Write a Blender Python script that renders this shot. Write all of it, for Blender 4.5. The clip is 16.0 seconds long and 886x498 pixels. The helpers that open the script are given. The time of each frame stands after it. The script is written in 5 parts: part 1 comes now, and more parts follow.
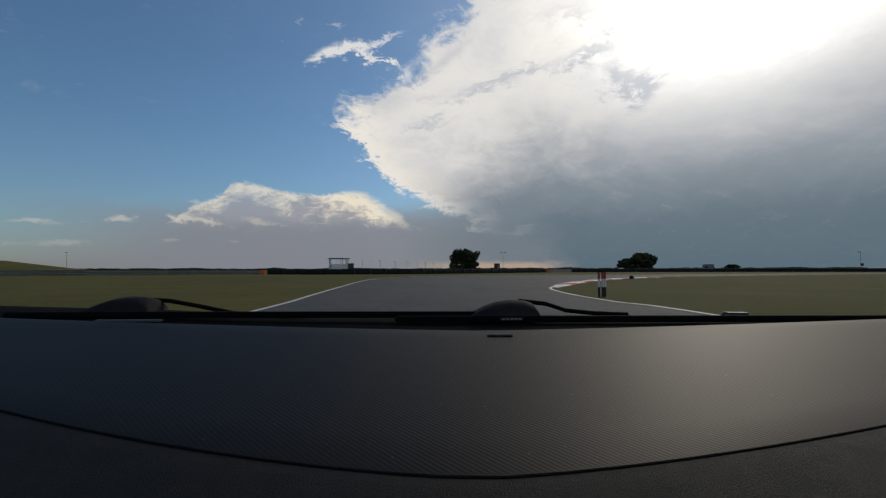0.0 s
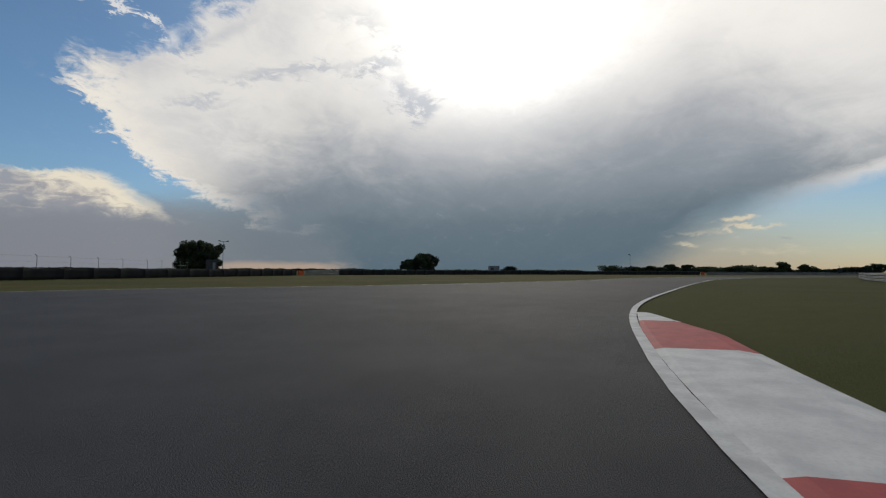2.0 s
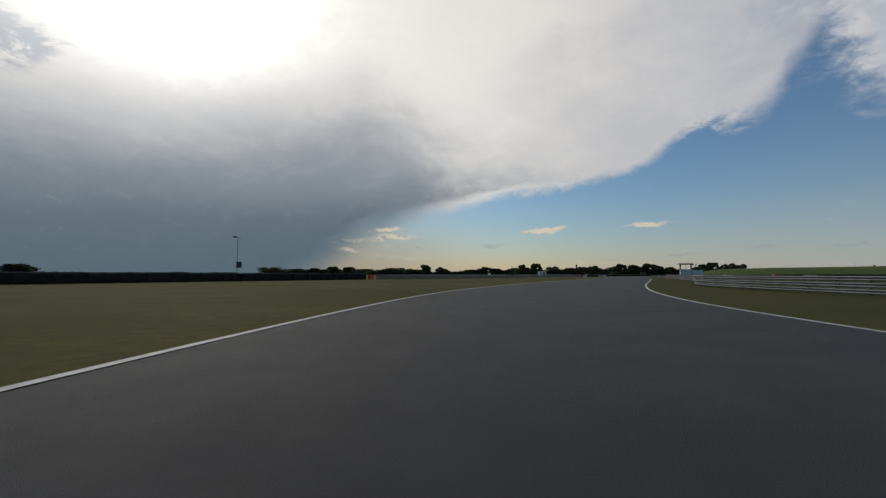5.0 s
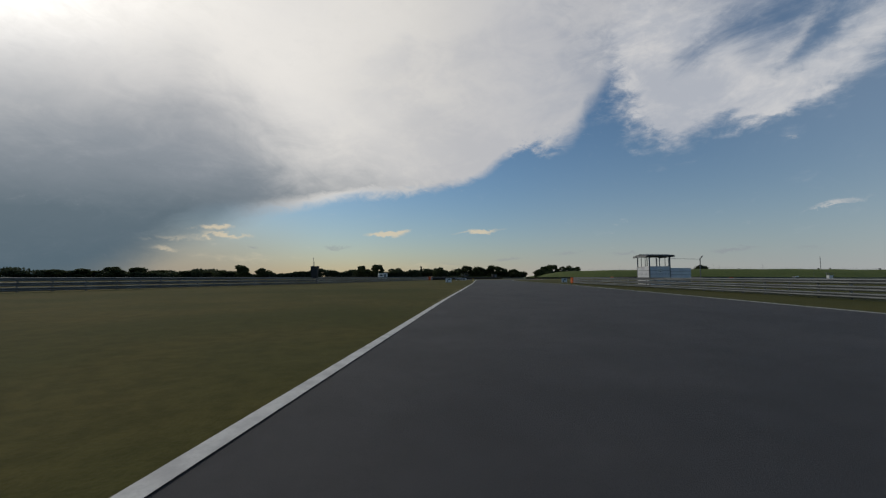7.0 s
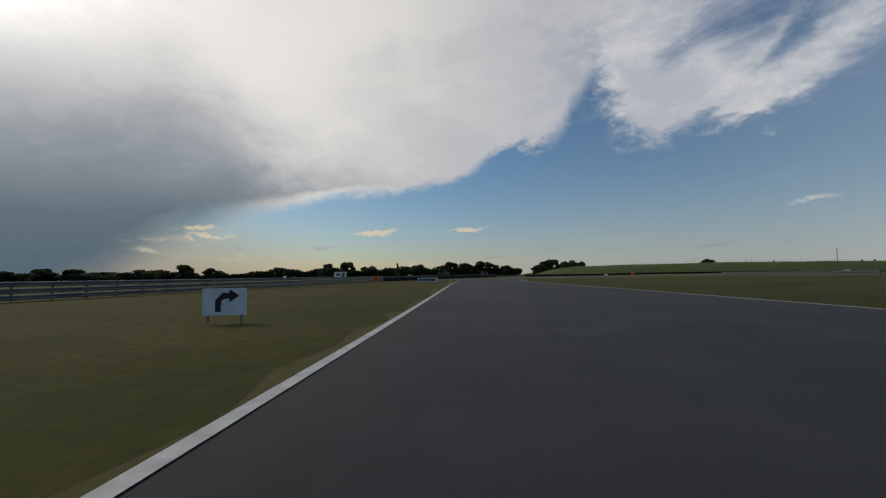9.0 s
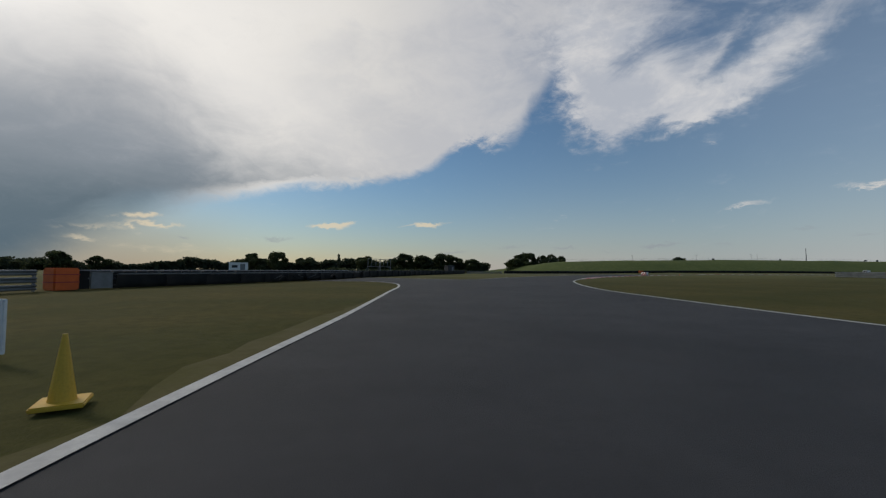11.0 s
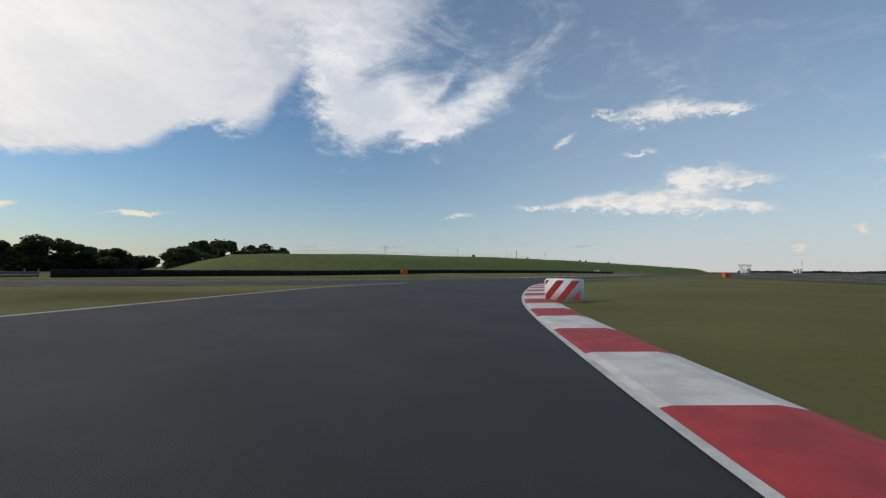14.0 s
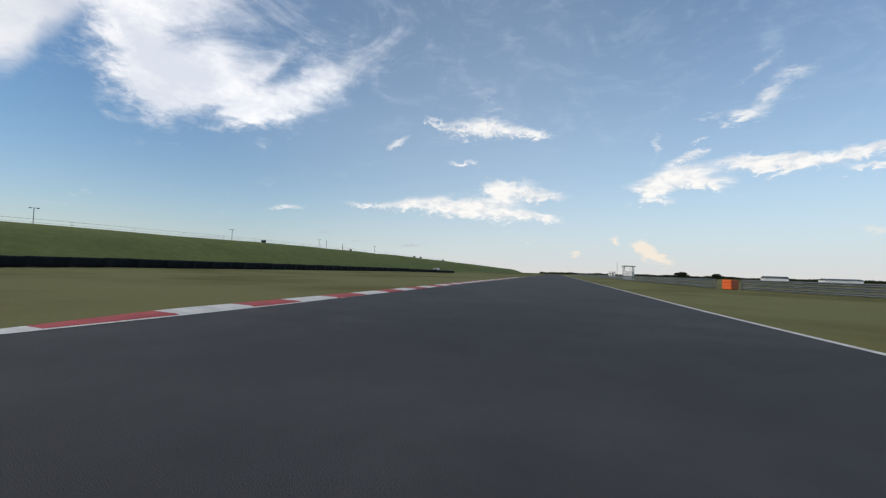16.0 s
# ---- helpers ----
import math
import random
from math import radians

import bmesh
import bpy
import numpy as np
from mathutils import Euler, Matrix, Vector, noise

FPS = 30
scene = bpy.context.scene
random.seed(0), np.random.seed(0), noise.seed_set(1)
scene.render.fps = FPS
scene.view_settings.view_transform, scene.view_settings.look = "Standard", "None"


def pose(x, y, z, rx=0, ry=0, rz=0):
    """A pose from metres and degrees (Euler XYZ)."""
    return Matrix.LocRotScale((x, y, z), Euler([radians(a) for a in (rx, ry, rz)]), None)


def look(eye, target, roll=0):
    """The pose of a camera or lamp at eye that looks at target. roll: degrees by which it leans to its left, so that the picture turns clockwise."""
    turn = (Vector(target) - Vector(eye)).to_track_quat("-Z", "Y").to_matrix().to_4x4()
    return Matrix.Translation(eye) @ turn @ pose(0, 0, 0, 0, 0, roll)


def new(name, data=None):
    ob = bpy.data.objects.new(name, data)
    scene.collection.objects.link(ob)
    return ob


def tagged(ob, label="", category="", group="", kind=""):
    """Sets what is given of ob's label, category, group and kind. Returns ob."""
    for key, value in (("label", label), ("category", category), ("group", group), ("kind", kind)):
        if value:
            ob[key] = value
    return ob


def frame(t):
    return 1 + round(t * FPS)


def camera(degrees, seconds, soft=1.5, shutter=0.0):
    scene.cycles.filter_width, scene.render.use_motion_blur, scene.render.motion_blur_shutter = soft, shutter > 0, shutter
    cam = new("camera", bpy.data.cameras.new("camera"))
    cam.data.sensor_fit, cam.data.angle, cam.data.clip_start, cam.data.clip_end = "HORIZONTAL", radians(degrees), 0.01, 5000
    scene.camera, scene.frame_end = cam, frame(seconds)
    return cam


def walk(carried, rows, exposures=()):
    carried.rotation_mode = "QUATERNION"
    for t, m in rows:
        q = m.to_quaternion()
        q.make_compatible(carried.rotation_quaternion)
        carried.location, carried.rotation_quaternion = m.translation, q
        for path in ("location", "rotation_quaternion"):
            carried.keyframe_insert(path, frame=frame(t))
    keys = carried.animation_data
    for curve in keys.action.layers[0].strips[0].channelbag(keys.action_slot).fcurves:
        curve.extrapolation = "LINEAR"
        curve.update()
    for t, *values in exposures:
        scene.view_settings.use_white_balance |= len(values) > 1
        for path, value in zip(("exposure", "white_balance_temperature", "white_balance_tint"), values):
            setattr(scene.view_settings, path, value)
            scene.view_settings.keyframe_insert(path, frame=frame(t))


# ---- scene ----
# ---------------------------------------------------------------- camera
cam = camera(92.5, 16.0, soft=1.25)
EYE = 1.12


def view(x, y, yaw, pitch, roll):
    """Camera pose: yaw clockwise from +Y, pitch up, roll clockwise, in degrees."""
    return (Matrix.Translation((x, y, EYE)) @ Matrix.Rotation(radians(-yaw), 4, "Z")
            @ Matrix.Rotation(radians(90 + pitch), 4, "X") @ Matrix.Rotation(radians(-roll), 4, "Z"))


ROWS = [
    (0.0, 0.00, 0.00, 0.25, 2.73, 0.08), (0.5, 2.23, 13.06, 5.26, 2.67, 0.04), (1.0, 5.91, 25.86, 12.12, 2.61, -0.35),
    (1.5, 11.59, 38.43, 20.53, 2.79, -0.35), (2.0, 19.66, 50.81, 28.57, 2.92, -0.25), (2.5, 29.85, 62.46, 36.61, 3.30, -0.35),
    (3.0, 41.80, 72.87, 44.52, 3.38, -0.45), (3.5, 54.84, 81.45, 52.51, 3.48, -0.20), (4.0, 68.10, 87.95, 59.30, 3.52, -0.12),
    (4.5, 81.70, 93.07, 65.07, 3.41, -0.08), (5.0, 95.96, 97.18, 71.00, 3.39, -0.10), (5.5, 111.02, 100.20, 77.05, 3.46, -0.10),
    (6.0, 126.98, 102.08, 82.81, 3.58, -0.10), (6.5, 143.54, 102.60, 87.86, 3.69, -0.05), (7.0, 160.34, 101.74, 91.80, 3.76, -0.05),
    (7.5, 176.91, 99.90, 94.23, 3.73, 0.40), (8.0, 192.86, 97.63, 94.88, 3.63, 0.60), (8.5, 208.50, 95.42, 94.42, 3.58, 0.65),
    (9.0, 224.10, 93.53, 93.50, 3.55, 0.70), (9.5, 239.74, 92.00, 92.70, 3.48, 0.70), (10.0, 255.51, 90.60, 92.50, 3.35, 0.80),
    (10.5, 271.24, 88.80, 94.03, 3.10, 0.75), (11.0, 286.71, 85.88, 99.13, 2.85, -0.25), (11.5, 301.79, 81.43, 104.69, 2.93, -0.30),
    (12.0, 316.37, 75.46, 110.34, 2.96, -0.42), (12.5, 330.26, 68.04, 116.43, 2.93, -0.70), (13.0, 343.35, 59.35, 122.00, 2.87, -0.48),
    (13.5, 355.57, 49.66, 127.14, 2.84, -0.25), (14.0, 366.75, 39.08, 132.80, 2.90, -0.35), (14.5, 376.87, 27.65, 138.08, 2.93, -0.72),
    (15.0, 385.85, 15.35, 144.14, 2.86, -1.30), (15.5, 393.82, 1.96, 149.53, 2.92, -1.70), (16.0, 400.84, -12.79, 155.49, 2.86, -1.70),
]
walk(cam, [(r[0], view(*r[1:])) for r in ROWS],
     exposures=[(0.0, -0.05), (4.5, -0.14), (7.0, -0.2), (10.5, -0.16), (12.5, 0.08), (14.5, 0.40), (16.0, 0.58)])

# ---------------------------------------------------------------- sky and sun
SUN_AZ, SUN_EL = 36.0, 33.0


class Graph:
    """Short hand for building node trees."""

    def __init__(self, tree):
        self.t, self.n, self.l = tree, tree.nodes, tree.links

    def node(self, kind, **sets):
        nd = self.n.new(kind)
        for key, value in sets.items():
            setattr(nd, key, value)
        return nd

    def put(self, sock, value):
        if isinstance(value, bpy.types.NodeSocket):
            self.l.new(value, sock)
        elif value is not None:
            sock.default_value = value

    def math(self, op, a, b=None, c=None, clamp=False):
        nd = self.node("ShaderNodeMath", operation=op, use_clamp=clamp)
        for i, v in enumerate((a, b, c)):
            self.put(nd.inputs[i], v)
        return nd.outputs[0]

    def step(self, v, lo, hi):
        """Smooth step from 0 at lo to 1 at hi."""
        nd = self.node("ShaderNodeMapRange", interpolation_type="SMOOTHSTEP")
        self.put(nd.inputs[0], v), self.put(nd.inputs[1], lo), self.put(nd.inputs[2], hi)
        return nd.outputs[0]

    def mix(self, f, a, b, blend="MIX"):
        nd = self.node("ShaderNodeMix", data_type="RGBA", blend_type=blend)
        nd.clamp_factor = True
        self.put(nd.inputs[0], f)
        for i, v in ((6, a), (7, b)):
            self.put(nd.inputs[i], (*v, 1) if isinstance(v, tuple) else v)
        return nd.outputs[2]

    def noise(self, vec, scale, detail=6.0, rough=0.55, distort=0.0):
        nd = self.node("ShaderNodeTexNoise")
        self.put(nd.inputs["Vector"], vec)
        for key, v in (("Scale", scale), ("Detail", detail), ("Roughness", rough), ("Distortion", distort)):
            nd.inputs[key].default_value = v
        return nd.outputs[0]

    def ramp(self, f, stops, interpolation="LINEAR"):
        nd = self.node("ShaderNodeValToRGB")
        cr = nd.color_ramp
        cr.interpolation = interpolation
        for i, (p, v) in enumerate(stops):
            e = cr.elements[i] if i < 2 else cr.elements.new(min(1, max(0, p)))
            e.position = min(1, max(0, p))
            e.color = (*v, 1) if isinstance(v, tuple) else (v, v, v, 1)
        self.put(nd.inputs[0], f)
        return nd.outputs[0]


def build_sky():
    world = bpy.data.worlds.new("evening_sky")
    scene.world = world
    world.use_nodes = True
    world.node_tree.nodes.clear()
    g = Graph(world.node_tree)
    way = g.node("ShaderNodeTexCoord").outputs["Generated"]
    sep = g.node("ShaderNodeSeparateXYZ")
    g.put(sep.inputs[0], way)
    x, y, z = sep.outputs
    deg = 180 / math.pi
    az = g.math("MULTIPLY", g.math("ARCTAN2", x, y), deg)
    az = g.math("SUBTRACT", g.math("FLOORED_MODULO", g.math("ADD", az, 120.0), 360.0), 120.0)
    el = g.math("MULTIPLY", g.math("ARCSINE", z), deg)
    # turbulence at three scales, stretched along the horizon
    flat = g.node("ShaderNodeMapping")
    g.put(flat.inputs[0], way)
    flat.inputs["Scale"].default_value = (1, 1, 1.9)
    n1 = g.math("SUBTRACT", g.noise(flat.outputs[0], 3.2, 9, 0.58, 0.9), 0.5)
    n2 = g.math("SUBTRACT", g.noise(flat.outputs[0], 9.0, 9, 0.62, 1.1), 0.5)
    n3 = g.math("SUBTRACT", g.noise(flat.outputs[0], 30.0, 6, 0.65, 0.8), 0.5)
    swirl = g.math("SUBTRACT", g.noise(flat.outputs[0], 5.0, 10, 0.62, 2.4), 0.5)

    def warp(v, a, b, c=0.0):
        out = g.math("MULTIPLY_ADD", n1, a, g.math("MULTIPLY_ADD", n2, b, v))
        return g.math("MULTIPLY_ADD", n3, c, out) if c else out

    sky = g.node("ShaderNodeTexSky", sky_type="NISHITA", sun_disc=False)
    sky.sun_elevation, sky.sun_rotation = radians(SUN_EL), radians(SUN_AZ)
    sky.air_density, sky.dust_density, sky.ozone_density = 1.0, 0.4, 1.8
    base = g.mix(1.0, sky.outputs[0], (SKY_GAIN * 0.71, SKY_GAIN * 0.955, SKY_GAIN * 1.08), "MULTIPLY")
    # haze towards the horizon
    f = g.math("DIVIDE", g.math("ADD", az, 60.0), 300.0)
    haze = g.ramp(f, [(0.0, (0.19, 0.20, 0.22)), (0.16, (0.22, 0.19, 0.19)), (0.24, (0.30, 0.25, 0.22)), (0.34, (0.34, 0.28, 0.20)), (0.40, (0.55, 0.395, 0.225)),
                      (0.47, (0.57, 0.445, 0.27)), (0.55, (0.43, 0.385, 0.33)), (0.64, (0.28, 0.32, 0.345)), (0.73, (0.43, 0.48, 0.51)), (1.0, (0.42, 0.50, 0.56))])
    col = g.mix(g.math("MULTIPLY", g.math("POWER", 2.718, g.math("DIVIDE", g.math("MAXIMUM", el, 0.0), -4.3)), 0.92), base, haze)

    # milky air away from the storm
    milk = g.math("MULTIPLY", g.math("POWER", 2.718, g.math("DIVIDE", g.math("MAXIMUM", el, 0.0), -17.0)), g.math("MULTIPLY", g.step(az, 116.0, 170.0), 0.87))
    col = g.mix(milk, col, (0.415, 0.475, 0.508))
    pale = g.math("MULTIPLY", g.math("POWER", 2.718, g.math("DIVIDE", g.math("MAXIMUM", el, 0.0), -9.0)), g.math("MULTIPLY", g.math("MULTIPLY", g.step(az, 92.0, 120.0), g.step(az, 168.0, 140.0)), 0.34))
    col = g.mix(pale, col, (0.42, 0.455, 0.465))
    blush = g.math("MULTIPLY", g.math("POWER", 2.718, g.math("DIVIDE", g.math("MAXIMUM", el, 0.0), -3.0)), g.math("MULTIPLY", g.math("MULTIPLY_ADD", g.step(az, 132.0, 165.0), 0.25, g.math("MULTIPLY", g.step(az, 88.0, 118.0), 0.4)), 0.95))
    col = g.mix(blush, col, (0.50, 0.455, 0.42))

    other = g.node("ShaderNodeMapping")
    g.put(other.inputs[0], way)
    other.inputs["Location"].default_value, other.inputs["Scale"].default_value = (7.3, 2.1, 5.7), (1, 1, 1.7)
    m1 = g.math("SUBTRACT", g.noise(other.outputs[0], 4.0, 8, 0.60, 0.6), 0.5)
    m2 = g.math("SUBTRACT", g.noise(other.outputs[0], 12.0, 8, 0.62, 0.8), 0.5)
    streak = g.node("ShaderNodeMapping")
    g.put(streak.inputs[0], way)
    streak.inputs["Scale"].default_value = (1, 1, 3.6)
    n4 = g.math("SUBTRACT", g.noise(streak.outputs[0], 16.0, 8, 0.62, 0.5), 0.5)

    def heap(rows, where):
        """Soft heaps of cloud that melt into each other: azimuth, elevation, half width, half height, tilt, strength."""
        (u, v), out = where, None
        for a, e, ra, re, tilt, k in rows:
            c, sn = math.cos(radians(tilt)), math.sin(radians(tilt))
            p = g.math("MULTIPLY_ADD", u, c / ra, g.math("MULTIPLY_ADD", v, sn / ra, -(a * c + e * sn) / ra))
            q = g.math("MULTIPLY_ADD", u, -sn / re, g.math("MULTIPLY_ADD", v, c / re, (a * sn - e * c) / re))
            d = g.math("POWER", 0.3679, g.math("MULTIPLY_ADD", p, p, g.math("MULTIPLY", q, q)))
            out = g.math("MULTIPLY", d, k) if out is None else g.math("MULTIPLY_ADD", d, k, out)
        return out

    def outline(points, u, lo, hi, base, span, interpolation="B_SPLINE"):
        """A height over the azimuth, drawn through the given points."""
        f = g.math("DIVIDE", g.math("SUBTRACT", u, lo), hi - lo)
        r = g.ramp(f, [((p - lo) / (hi - lo), (e - base) / span) for p, e in points], interpolation)
        return g.math("MULTIPLY_ADD", r, span, base)

    # grey murk near the horizon
    dim = g.math("MULTIPLY", g.step(warp(el, 3.0, 2.0), 11.0, 2.0), g.math("MULTIPLY", g.step(az, 30.0, 48.0), g.step(az, 80.0, 58.0)))
    col = g.mix(g.math("MULTIPLY", dim, 0.7), col, (0.33, 0.30, 0.265))
    under = g.math("MULTIPLY", g.step(warp(el, 3.0, 2.0), 8.0, 3.0), g.math("MULTIPLY", g.step(az, -50.0, -22.0), g.step(az, 40.0, 24.0)))
    col = g.mix(g.math("MULTIPLY", under, 0.85), col, (0.190, 0.205, 0.235))
    mauve = g.math("MULTIPLY", g.step(warp(el, 4.0, 3.0, 1.0), 9.0, 5.4), g.math("MULTIPLY", g.step(warp(az, 6.0, 6.0), -48.0, -26.0), g.step(az, 14.0, -4.0)))
    col = g.mix(g.math("MULTIPLY", mauve, 0.85), col, (0.220, 0.232, 0.268))
    storm = g.math("MULTIPLY", g.step(warp(el, 4.0, 3.0), 10.5, 7.0), g.math("MULTIPLY", g.step(warp(az, 5.0, 4.0), -10.0, 6.0), g.step(az, 40.0, 24.0)))
    col = g.mix(g.math("MULTIPLY", storm, 0.85), col, (0.155, 0.190, 0.222))
    glim = g.math("MULTIPLY", g.step(warp(el, 0.8, 0.8), 1.3, 0.4), g.math("MULTIPLY", g.step(az, -6.0, 4.0), g.step(az, 19.0, 12.0)))
    col = g.mix(g.math("MULTIPLY", glim, 0.8), col, (0.48, 0.36, 0.27))
    # a low cumulus bank with a billowing top
    puffy = g.math("ABSOLUTE", g.math("MULTIPLY_ADD", n3, 0.45, n2))
    crown = outline([(-36, 3.0), (-31, 6.6), (-29.5, 8.0), (-27.4, 8.9), (-26.6, 10.2), (-24, 10.3), (-20.6, 9.5), (-15.8, 9.4), (-13.0, 10.0), (-9.8, 9.8), (-7.4, 8.5), (-4.8, 6.6), (-2.6, 3.0)],
                    g.math("MULTIPLY_ADD", m2, 2.2, az), -40.0, 4.0, 0.0, 14.0, "CARDINAL")
    height = g.math("SUBTRACT", g.math("MULTIPLY_ADD", puffy, -2.6, g.math("MULTIPLY_ADD", m1, 1.6, crown)), el)
    bank = g.math("MULTIPLY", g.step(height, -0.55, g.math("MULTIPLY_ADD", g.step(az, -14.0, -6.0), 1.5, 0.10)), g.step(warp(el, 4.0, 3.0, 1.5), 4.6, 7.4))
    bank = g.math("MULTIPLY", bank, g.math("MULTIPLY_ADD", g.step(az, -25.0, -12.0), 0.3, 0.7))
    glowing = g.math("MULTIPLY_ADD", g.step(az, -22.0, -6.0), 1.1, g.math("MULTIPLY_ADD", m2, 5.0, g.math("MULTIPLY_ADD", n3, 5.0, g.math("MULTIPLY_ADD", height, -0.72, 1.1))))
    bankcol = g.mix(g.step(glowing, -0.6, 1.7), (0.33, 0.32, 0.345), (0.86, 0.765, 0.60))
    col = g.mix(g.math("MULTIPLY", bank, 0.92), col, bankcol)
    scraps = heap([(-31.6, 6.0, 1.3, 0.4, -12, 0.9), (-28.7, 5.7, 1.9, 0.4, -5, 0.9), (-29.8, 8.0, 1.2, 0.35, 0, 0.6), (-37.3, 5.4, 1.4, 0.4, 0, 0.7), (-44, 4.6, 3.2, 0.35, 0, 0.55), (-32.6, 3.3, 1.4, 0.3, 0, 0.4), (-26, 3.4, 1.0, 0.25, 0, 0.4),
                   (-22.5, 6.0, 3.0, 0.35, -10, 0.5), (-42, 2.7, 5, 0.5, 0, 0.35)], (warp(az, 2.0, 5.0, 3.0), warp(el, 0.8, 1.6, 1.4)))
    col = g.mix(g.math("MULTIPLY", g.step(g.math("MULTIPLY_ADD", n4, 0.9, scraps), 0.18, 0.85), 0.6), col, (0.66, 0.60, 0.52))

    # the great anvil: its lower edge and its upper edge over the azimuth
    edge = [(-30, 45), (-15.6, 45), (-14.9, 20.0), (-12.2, 17.4), (-9.2, 14.7), (-6.9, 11.8), (-3.1, 9.3), (1.5, 7.4), (6.8, 6.2), (12, 4.4), (16, 0.5), (20, -4),
            (49, -4), (55.5, 0.5), (60, 4.8), (66, 7.3), (74, 9.2), (80, 10.6), (88, 11.3), (94, 12.4), (98, 13.7), (101.2, 17.2), (105.2, 16.2),
            (109.0, 17.5), (111.2, 21.2), (113.5, 25.2), (117, 27.2), (122, 28.0), (130, 31.0), (138, 37.0), (150, 44)]
    low = outline(edge, warp(az, 3.0, 6.0, 3.5), -30.0, 170.0, -5.0, 50.0)
    calm = g.math("MULTIPLY_ADD", g.math("MULTIPLY", g.step(az, 30.0, 55.0), g.step(az, 104.0, 92.0)), -0.5, 1.0)
    inside = g.math("SUBTRACT", g.math("MULTIPLY_ADD", g.math("SUBTRACT", warp(el, 2.6, 4.6, 4.5), el), calm, el), low)
    soft = g.math("ADD", g.math("MULTIPLY", g.step(az, 100.0, 112.0), 1.7), g.math("MULTIPLY", g.math("MULTIPLY", g.step(az, 0.0, 14.0), g.step(az, 74.0, 56.0)), 4.5))
    soft = g.math("ADD", soft, 1.25)
    anvil = g.step(inside, g.math("MULTIPLY", soft, -0.7), g.math("MULTIPLY", soft, 0.8))
    roof = outline([(-20, 19.0), (-15.4, 19.8), (-13.7, 20.6), (-6.2, 22.8), (-1.6, 27.2), (1.5, 29.8), (4.7, 33.0), (12, 42.0), (20, 59.0)], az, -20.0, 22.0, 10.0, 50.0, "CARDINAL")
    roof = g.math("SUBTRACT", roof, warp(el, 5.0, 9.0, 9.0))
    anvil = g.math("MULTIPLY", anvil, g.step(roof, -2.2, 2.4))
    # it thins out on its far side
    fray = g.step(g.math("MULTIPLY_ADD", n2, 0.5, g.math("MULTIPLY_ADD", n1, 0.7, g.math("MULTIPLY", swirl, 0.45))), -0.24, 0.16)
    far = g.math("MULTIPLY", g.step(az, 96.0, 122.0), g.math("MULTIPLY_ADD", g.step(el, 20.0, 30.0), 0.35, 0.35))
    anvil = g.math("MULTIPLY", anvil, g.math("SUBTRACT", 1.0, g.math("MULTIPLY", far, g.math("SUBTRACT", 1.0, fray))))
    thin = g.step(g.math("MULTIPLY_ADD", n2, 26.0, g.math("MULTIPLY_ADD", swirl, 30.0, az)), 138.0, 110.0)
    anvil = g.math("MULTIPLY", anvil, g.math("MULTIPLY_ADD", thin, 0.85, 0.15))
    # grey underside
    top = [(-16, -2), (0, 9), (4, 13), (11, 17), (18, 18), (26, 17.5), (38, 18.5), (53, 21), (60, 22), (67, 19), (72, 15), (80, 11.5), (90, 7.5), (100, 2), (170, -6)]
    grey = outline(top, az, -16.0, 170.0, -10.0, 40.0, "LINEAR")
    lit = g.step(g.math("SUBTRACT", warp(el, 11.0, 6.0, 2.0), grey), -9.0, 9.0)
    rim = g.math("MULTIPLY", g.step(inside, 2.4, 0.4), g.math("MULTIPLY", g.step(az, 62.0, 78.0), 0.85))
    rim2 = g.math("MULTIPLY", g.step(warp(inside, 4.0, 6.0), 5.5, 0.8), g.math("MULTIPLY", g.step(az, 9.0, -4.0), 0.95))
    lit = g.math("MAXIMUM", lit, g.math("MAXIMUM", rim, rim2))
    body = g.ramp(g.math("DIVIDE", warp(el, 6.0, 3.0, 1.0), 30.0), [(0.0, (0.092, 0.143, 0.182)), (0.2, (0.124, 0.172, 0.210)), (0.46, (0.290, 0.324, 0.365)), (0.75, (0.38, 0.395, 0.43)), (1.0, (0.38, 0.39, 0.42))])
    body = g.mix(g.math("MULTIPLY", g.step(az, 19.0, 3.0), 0.8), body, (0.19, 0.222, 0.262))
    n5 = g.math("SUBTRACT", g.noise(flat.outputs[0], 2.6, 6, 0.5, 0.35), 0.5)
    patch = g.math("MULTIPLY", g.step(g.math("MULTIPLY_ADD", n2, 0.45, g.math("MULTIPLY_ADD", n5, 1.3, g.math("MULTIPLY", n3, 0.25))), 0.14, -0.24), g.math("MULTIPLY_ADD", g.step(az, 40.0, 10.0), 0.2, 0.55))
    white = g.mix(patch, (0.74, 0.72, 0.69), (0.43, 0.45, 0.50))
    white = g.mix(g.math("MULTIPLY", g.step(az, 84.0, 104.0), 0.6), white, (0.53, 0.54, 0.58))
    bright = g.math("MULTIPLY", g.step(az, 40.0, 56.0), g.step(warp(az, 8.0, 8.0), 96.0, 68.0))
    white = g.mix(g.math("MULTIPLY", bright, 0.75), white, (0.90, 0.87, 0.83))
    creamy = g.math("MULTIPLY", g.step(inside, 7.0, 0.5), g.step(az, 10.0, -2.0))
    white = g.mix(g.math("MULTIPLY", creamy, 0.7), white, (0.90, 0.84, 0.74))
    cloud = g.mix(lit, body, white)
